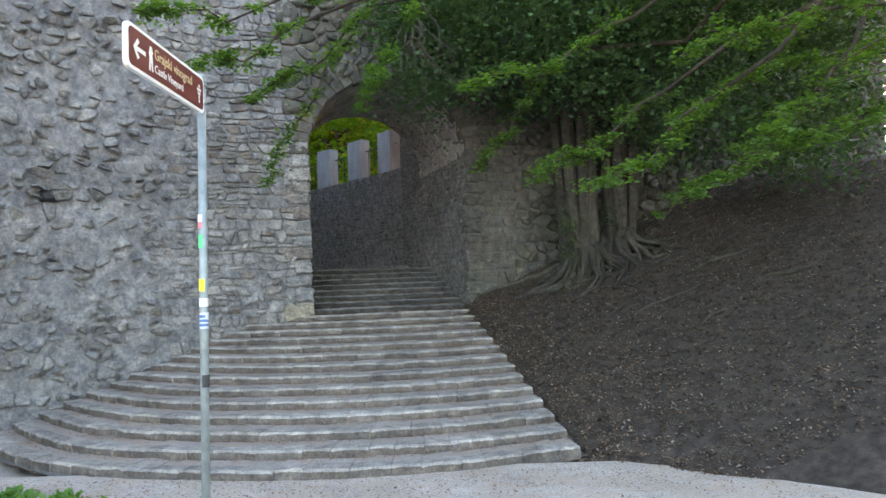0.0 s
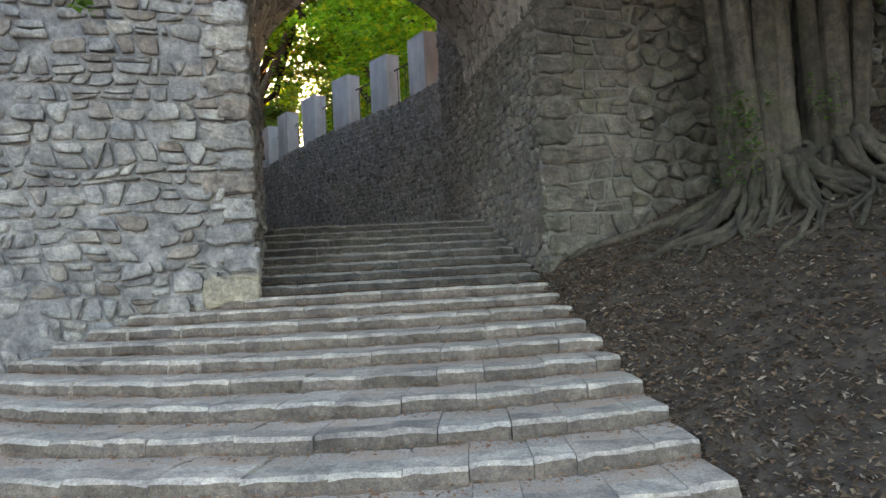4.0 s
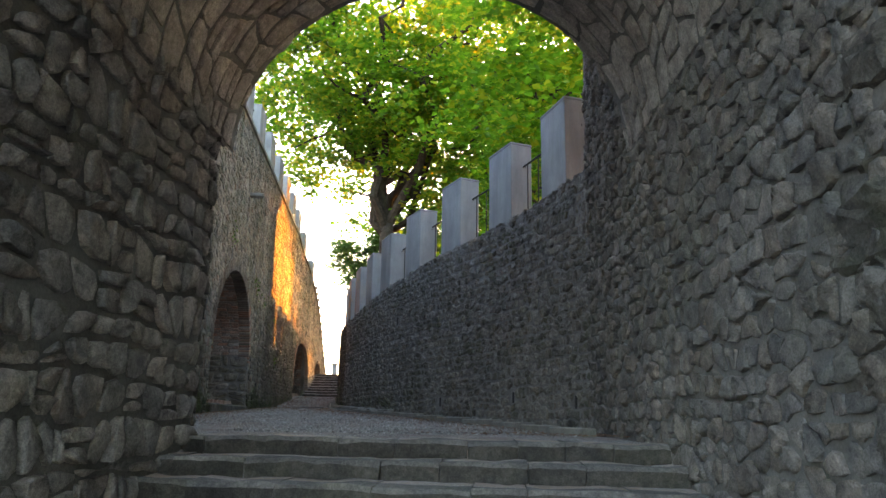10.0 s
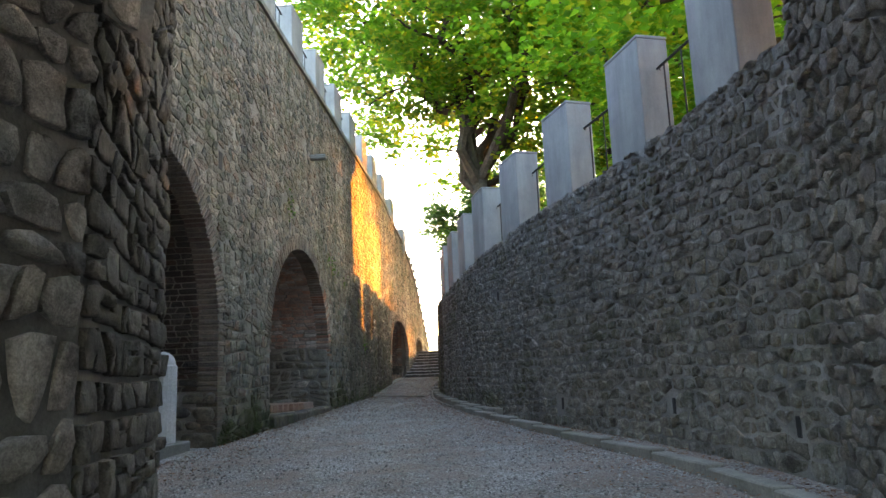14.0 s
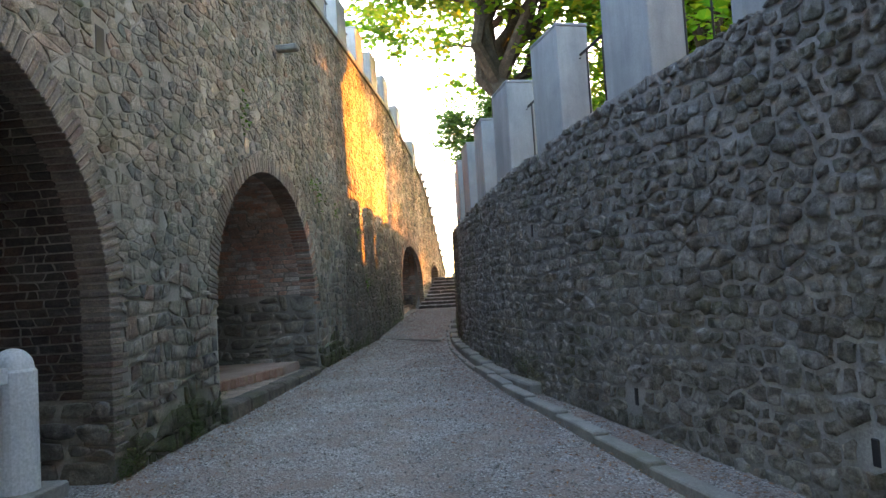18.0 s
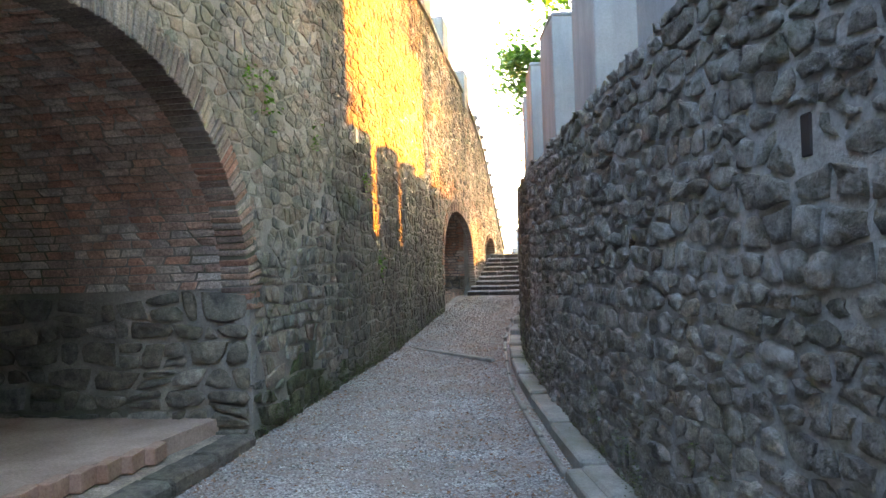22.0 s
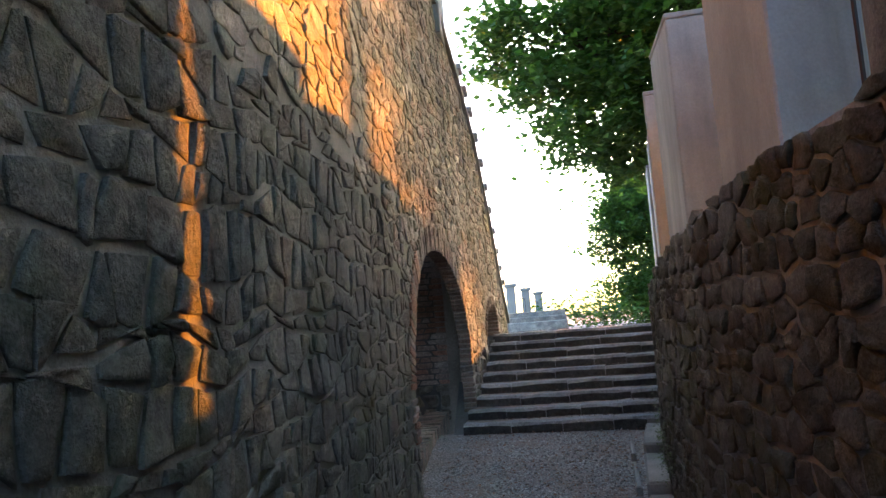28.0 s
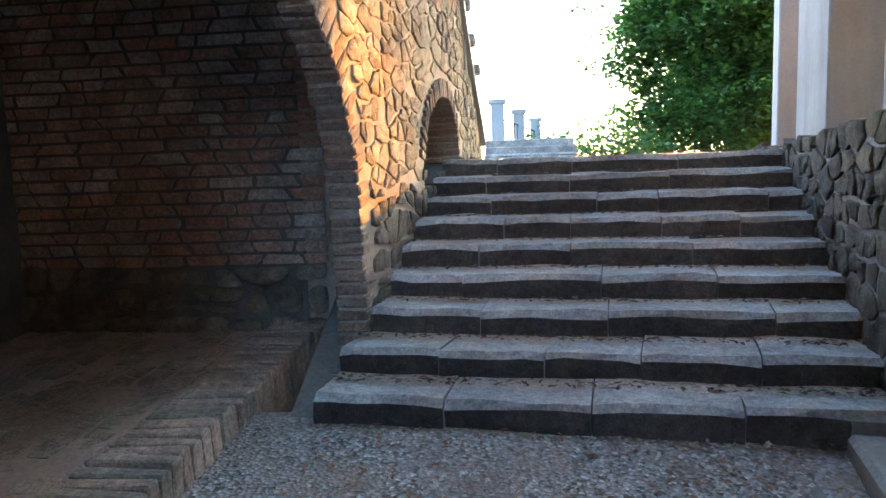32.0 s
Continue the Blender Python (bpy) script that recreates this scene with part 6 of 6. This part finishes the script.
SPRAYS = [((-0.57, 11.46, 7.74), (-1.41, 11.01, 6.0), (-2.28, 10.57, 4.2)), ((-0.3, 10.97, 7.65), (-1.5, 10.5, 6.28), (-2.34, 10.0, 5.67)), ((-0.56, 9.96, 7.57), (-2.41, 8.95, 6.69), (-3.63, 8.42, 6.68)),
          ((-1.17, 9.97, 7.1), (-2.31, 9.48, 6.21), (-3.07, 8.97, 5.9)), ((4.18, 9.63, 6.74), (2.77, 9.13, 5.8), (1.31, 8.61, 5.31)), ((4.55, 9.2, 5.38), (3.17, 8.71, 4.26), (2.33, 8.2, 3.84)),
          ((5.08, 8.22, 5.1), (3.85, 7.74, 3.99), (3.04, 7.23, 3.6)), ((6.31, 8.26, 4.89), (4.94, 7.77, 3.8), (3.86, 7.47, 3.15)), ((7.43, 7.75, 5.83), (5.97, 7.26, 4.73), (4.92, 6.78, 3.9)),
          ((6.96, 6.74, 5.77), (5.4, 7.01, 5.57), (4.09, 7.29, 5.27)), ((7.39, 7.8, 4.73), (6.2, 7.5, 4.2), (5.39, 7.28, 4.0)), ((2.94, 12.11, 6.56), (2.21, 11.94, 5.3), (1.57, 11.85, 4.63)),
          ((8.2, 8.79, 5.6), (7.0, 9.24, 5.84), (5.25, 9.72, 5.2)), ((7.76, 9.7, 7.28), (6.3, 9.73, 5.83), (4.85, 9.74, 4.7)), ((0.79, 10.5, 7.72), (0.08, 10.03, 6.47), (-0.44, 10.06, 5.5))]
cs = []
twigs = []
for k, (a, b, c) in enumerate(SPRAYS):
    a, b, c = Vector(a), Vector(b), Vector(c)
    top = Vector((11.2, 9.1, 7.0 + 3.5 * rng.random()))
    part("bough", tube(bent(top, a, 0.8, 400 + k, 9, 0.5), [0.085 - 0.007 * i for i in range(9)], 6), bark, beech)
    line = bent(a, b, 0.1, 500 + k, 5, 0.5) + bent(b, c, 0.15, 520 + k, 6, 0.5)[1:]
    part("bough", tube(line, [0.028 - 0.0024 * i for i in range(len(line))], 5), bark, beech)
    side = (c - a).cross(Vector((0, 0, 1))).normalized()
    for i in range(34):
        t = rng.random() ** 0.8
        p = line[min(int(t * (len(line) - 1)), len(line) - 2)].lerp(line[min(int(t * (len(line) - 1)) + 1, len(line) - 1)], rng.random())
        e = p + side * rng.normal(0, 0.42) * (1.15 - 0.6 * t) + Vector((0, 0, -0.12 * rng.random() + 0.05))
        twigs.append(tube([p, e], [0.006, 0.003], 4))
        cs += [tuple(p.lerp(e, q)) for q in (0.35, 0.7, 1.0)]
tagged(part("twig", join(twigs), bark, beech), kind="stuff")
tagged(part("leaves", leaf_cloud(cs, (0.09, 0.09, 0.035), 10, (0.05, 0.095), 36, 0.35), leaf_beech, beech), kind="stuff")
# crown extended overhead, largely unseen, to shade the bank and the gate
cs = [(rng.uniform(3.5, 15), rng.uniform(3.0, 15.0), 7.2 + 5 * rng.random()) for k in range(760)]
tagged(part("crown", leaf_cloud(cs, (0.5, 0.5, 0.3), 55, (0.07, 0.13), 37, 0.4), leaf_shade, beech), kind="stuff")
twigs = []
for k in range(9):
    a = Vector((0.45, 10.2, 7.0)) + Vector(rng.normal(0, 0.15, 3))
    m = Vector((0.5 + 0.1 * k - 0.3, 10.0, 6.2)) + Vector(rng.normal(0, 0.12, 3))
    twigs.append(tube(bent(a, m, 0, 600 + k, 5, 1.2) + bent(m, m + Vector((rng.normal(0, 0.45), 0.1, rng.normal(-0.15, 0.35))), 0.1, 650 + k, 5, 1.5)[1:], [0.016, 0.014, 0.012, 0.01, 0.009, 0.008, 0.006, 0.005, 0.003], 5))
tagged(part("bare_twig", join(twigs), bark_pale, beech, "bare pale dead twigs"), kind="stuff")

# grass tuft beside the stair
cs = [(-4.3 + rng.normal(0, 0.6), 5.45 + rng.normal(0, 0.35), 0.1) for k in range(260)]
tagged(part("grass", leaf_cloud(cs, (0.06, 0.06, 0.01), 14, (0.05, 0.14), 39, -1.6), grass_mat), "short green grass beside the lowest step", "grass", kind="stuff")
cs = [W(*p) for p in ((6.5, 0.02, 6.45), (6.9, 0.02, 6.3), (8.2, 0.02, 6.2), (10.9, 0.02, 4.7), (3.3, 0.02, 6.9), (10.2, 0.02, 5.9))]
tagged(part("wall_weeds", leaf_cloud([tuple(p) for p in cs], (0.05, 0.05, 0.12), 40, (0.03, 0.07), 40, 0.8), leaf_beech), "small green weeds rooted in the wall joints", "weeds", kind="stuff")

# ---- signpost ----
post = thing("signpost", (-0.91, 3.6, 0.17), "galvanised signpost with a brown wayfinding plate and stickers", "signpost")
part("pole", tube([Vector((-0.93, 3.6, 0.1)), Vector((-0.9, 3.6, 4.22))], [0.034, 0.034], 20), steel, post)
part("pole_cap", tube([Vector((-0.9, 3.6, 4.22)), Vector((-0.9, 3.6, 4.25))], [0.037, 0.03], 20), steel, post)
for z in (4.02, 4.17):
    part("clamp", tube([Vector((-0.9, 3.6, z - 0.02)), Vector((-0.9, 3.6, z + 0.02))], [0.042, 0.042], 16), steel, post)
# the plate stands in the plane x = const, its reading side towards the stair foot's open side
PM = pose(-0.86, 2.86, 4.05, 90, 0, 90)


def rounded(w, h, rr, n=5):
    pts = []
    for cx, cy, a0 in ((w / 2 - rr, h / 2 - rr, 0), (-w / 2 + rr, h / 2 - rr, 90), (-w / 2 + rr, -h / 2 + rr, 180), (w / 2 - rr, -h / 2 + rr, 270)):
        pts += [(cx + rr * math.cos(radians(a0 + 90 * i / n)), cy + rr * math.sin(radians(a0 + 90 * i / n))) for i in range(n + 1)]
    return pts


back = part("plate", extrude_poly([PM @ Vector((x, y, 0.0)) for x, y in rounded(1.36, 0.3, 0.05)], PM.to_3x3() @ Vector((0, 0, -0.03))), sign_white, post, "white edged brown direction plate")
part("face", extrude_poly([PM @ Vector((x, y, 0.004)) for x, y in rounded(1.31, 0.25, 0.04)], PM.to_3x3() @ Vector((0, 0, -0.006))), sign_brown, back)


def words(text, x, y, size, material, parent):
    cu = bpy.data.curves.new("lettering", "FONT")
    cu.body, cu.size, cu.extrude = text, size, 0.001
    cu.materials.append(material)
    ob = new("lettering", cu)
    ob.parent = parent
    ob.matrix_parent_inverse = parent.matrix_basis.inverted()
    ob.matrix_basis = PM @ Matrix.Translation((x, y, 0.0055))
    return ob


sign_cream = plain("sign_cream", (0.62, 0.5, 0.28), 0.5, 0.0, 0.1)
words("Grajski vinograd", -0.28, 0.015, 0.105, sign_cream, back)
words("Castle Vineyard", -0.28, -0.08, 0.08, sign_white, back)
for pts in ([(-0.6, 0.0), (-0.54, 0.07), (-0.51, 0.05), (-0.55, 0.015), (-0.42, 0.015), (-0.42, -0.015), (-0.55, -0.015), (-0.51, -0.05), (-0.54, -0.07)],
            [(-0.37, -0.09), (-0.345, -0.09), (-0.335, -0.02), (-0.32, -0.09), (-0.3, -0.09), (-0.315, 0.03), (-0.3, 0.04), (-0.31, 0.055), (-0.325, 0.08), (-0.35, 0.08), (-0.37, 0.03), (-0.36, 0.0)]):
    part("arrow" if len(pts) == 9 else "pictogram", extrude_poly([PM @ Vector((x, y, 0.0055)) for x, y in pts], PM.to_3x3() @ Vector((0, 0, -0.001))), sign_white, back)
for k, (x, y) in enumerate(((0.56, 0.05), (0.53, 0.02), (0.56, 0.02), (0.59, 0.02), (0.545, -0.01), (0.575, -0.01), (0.56, -0.04), (0.56, -0.07))):
    part("grape_mark", extrude_poly([PM @ Vector((x + 0.014 * math.cos(a), y + 0.014 * math.sin(a), 0.0055)) for a in np.linspace(0, 5.5, 8)], PM.to_3x3() @ Vector((0, 0, -0.001))), sign_white, back)
for z, h, c in ((3.05, 0.06, (0.75, 0.72, 0.72)), (2.99, 0.05, (0.6, 0.2, 0.22)), (2.86, 0.11, (0.06, 0.5, 0.2)), (2.5, 0.1, (0.85, 0.7, 0.03)), (2.36, 0.07, (0.7, 0.72, 0.74)), (2.21, 0.13, (0.55, 0.62, 0.7)), (1.72, 0.1, (0.03, 0.03, 0.035))):
    st = plain("sticker", c, 0.5, 0.0, 0.3)
    o = part("sticker", tube([Vector((-0.915, 3.6, z - h / 2)), Vector((-0.914, 3.6, z + h / 2))], [0.0352, 0.0352], 20), st, post)
    if z == 2.21:
        blue = plain("sticker_print", (0.08, 0.16, 0.36), 0.5, 0.0, 0.2)
        for q in (-0.035, 0.0, 0.035):
            part("print_bar", tube([Vector((-0.915, 3.6, z + q - 0.011)), Vector((-0.915, 3.6, z + q + 0.011))], [0.0357, 0.0357], 20), blue, o)

# ---- moss in the wall feet ----
r = np.random.default_rng(91)
cs = []
for k in range(900):
    s = r.uniform(-0.1, 2.3) if k < 420 else r.uniform(6.4, 16.0)
    z = gz(s) + 0.02 + abs(r.normal(0, 0.2 if s < 3 else 0.12))
    if noise.noise((s * 2.3, z * 2.3, 1.0)) > -0.05:
        cs.append(tuple(W(s, wd(s) + 0.022, z)))
for k in range(700):
    s = r.uniform(3.0, 19.0)
    z = gz(s) + 0.1 + abs(r.normal(0, 0.25))
    if noise.noise((s * 1.6, z * 1.6, 7.0)) > 0.12:
        cs.append(tuple(W(s, rd(s) - 0.028, z)))
tagged(part("moss", leaf_cloud(cs, (0.035, 0.035, 0.03), 16, (0.01, 0.024), 92, 0.2), moss_mat), "soft green moss on the lowest stones of the walls", "moss", kind="stuff")
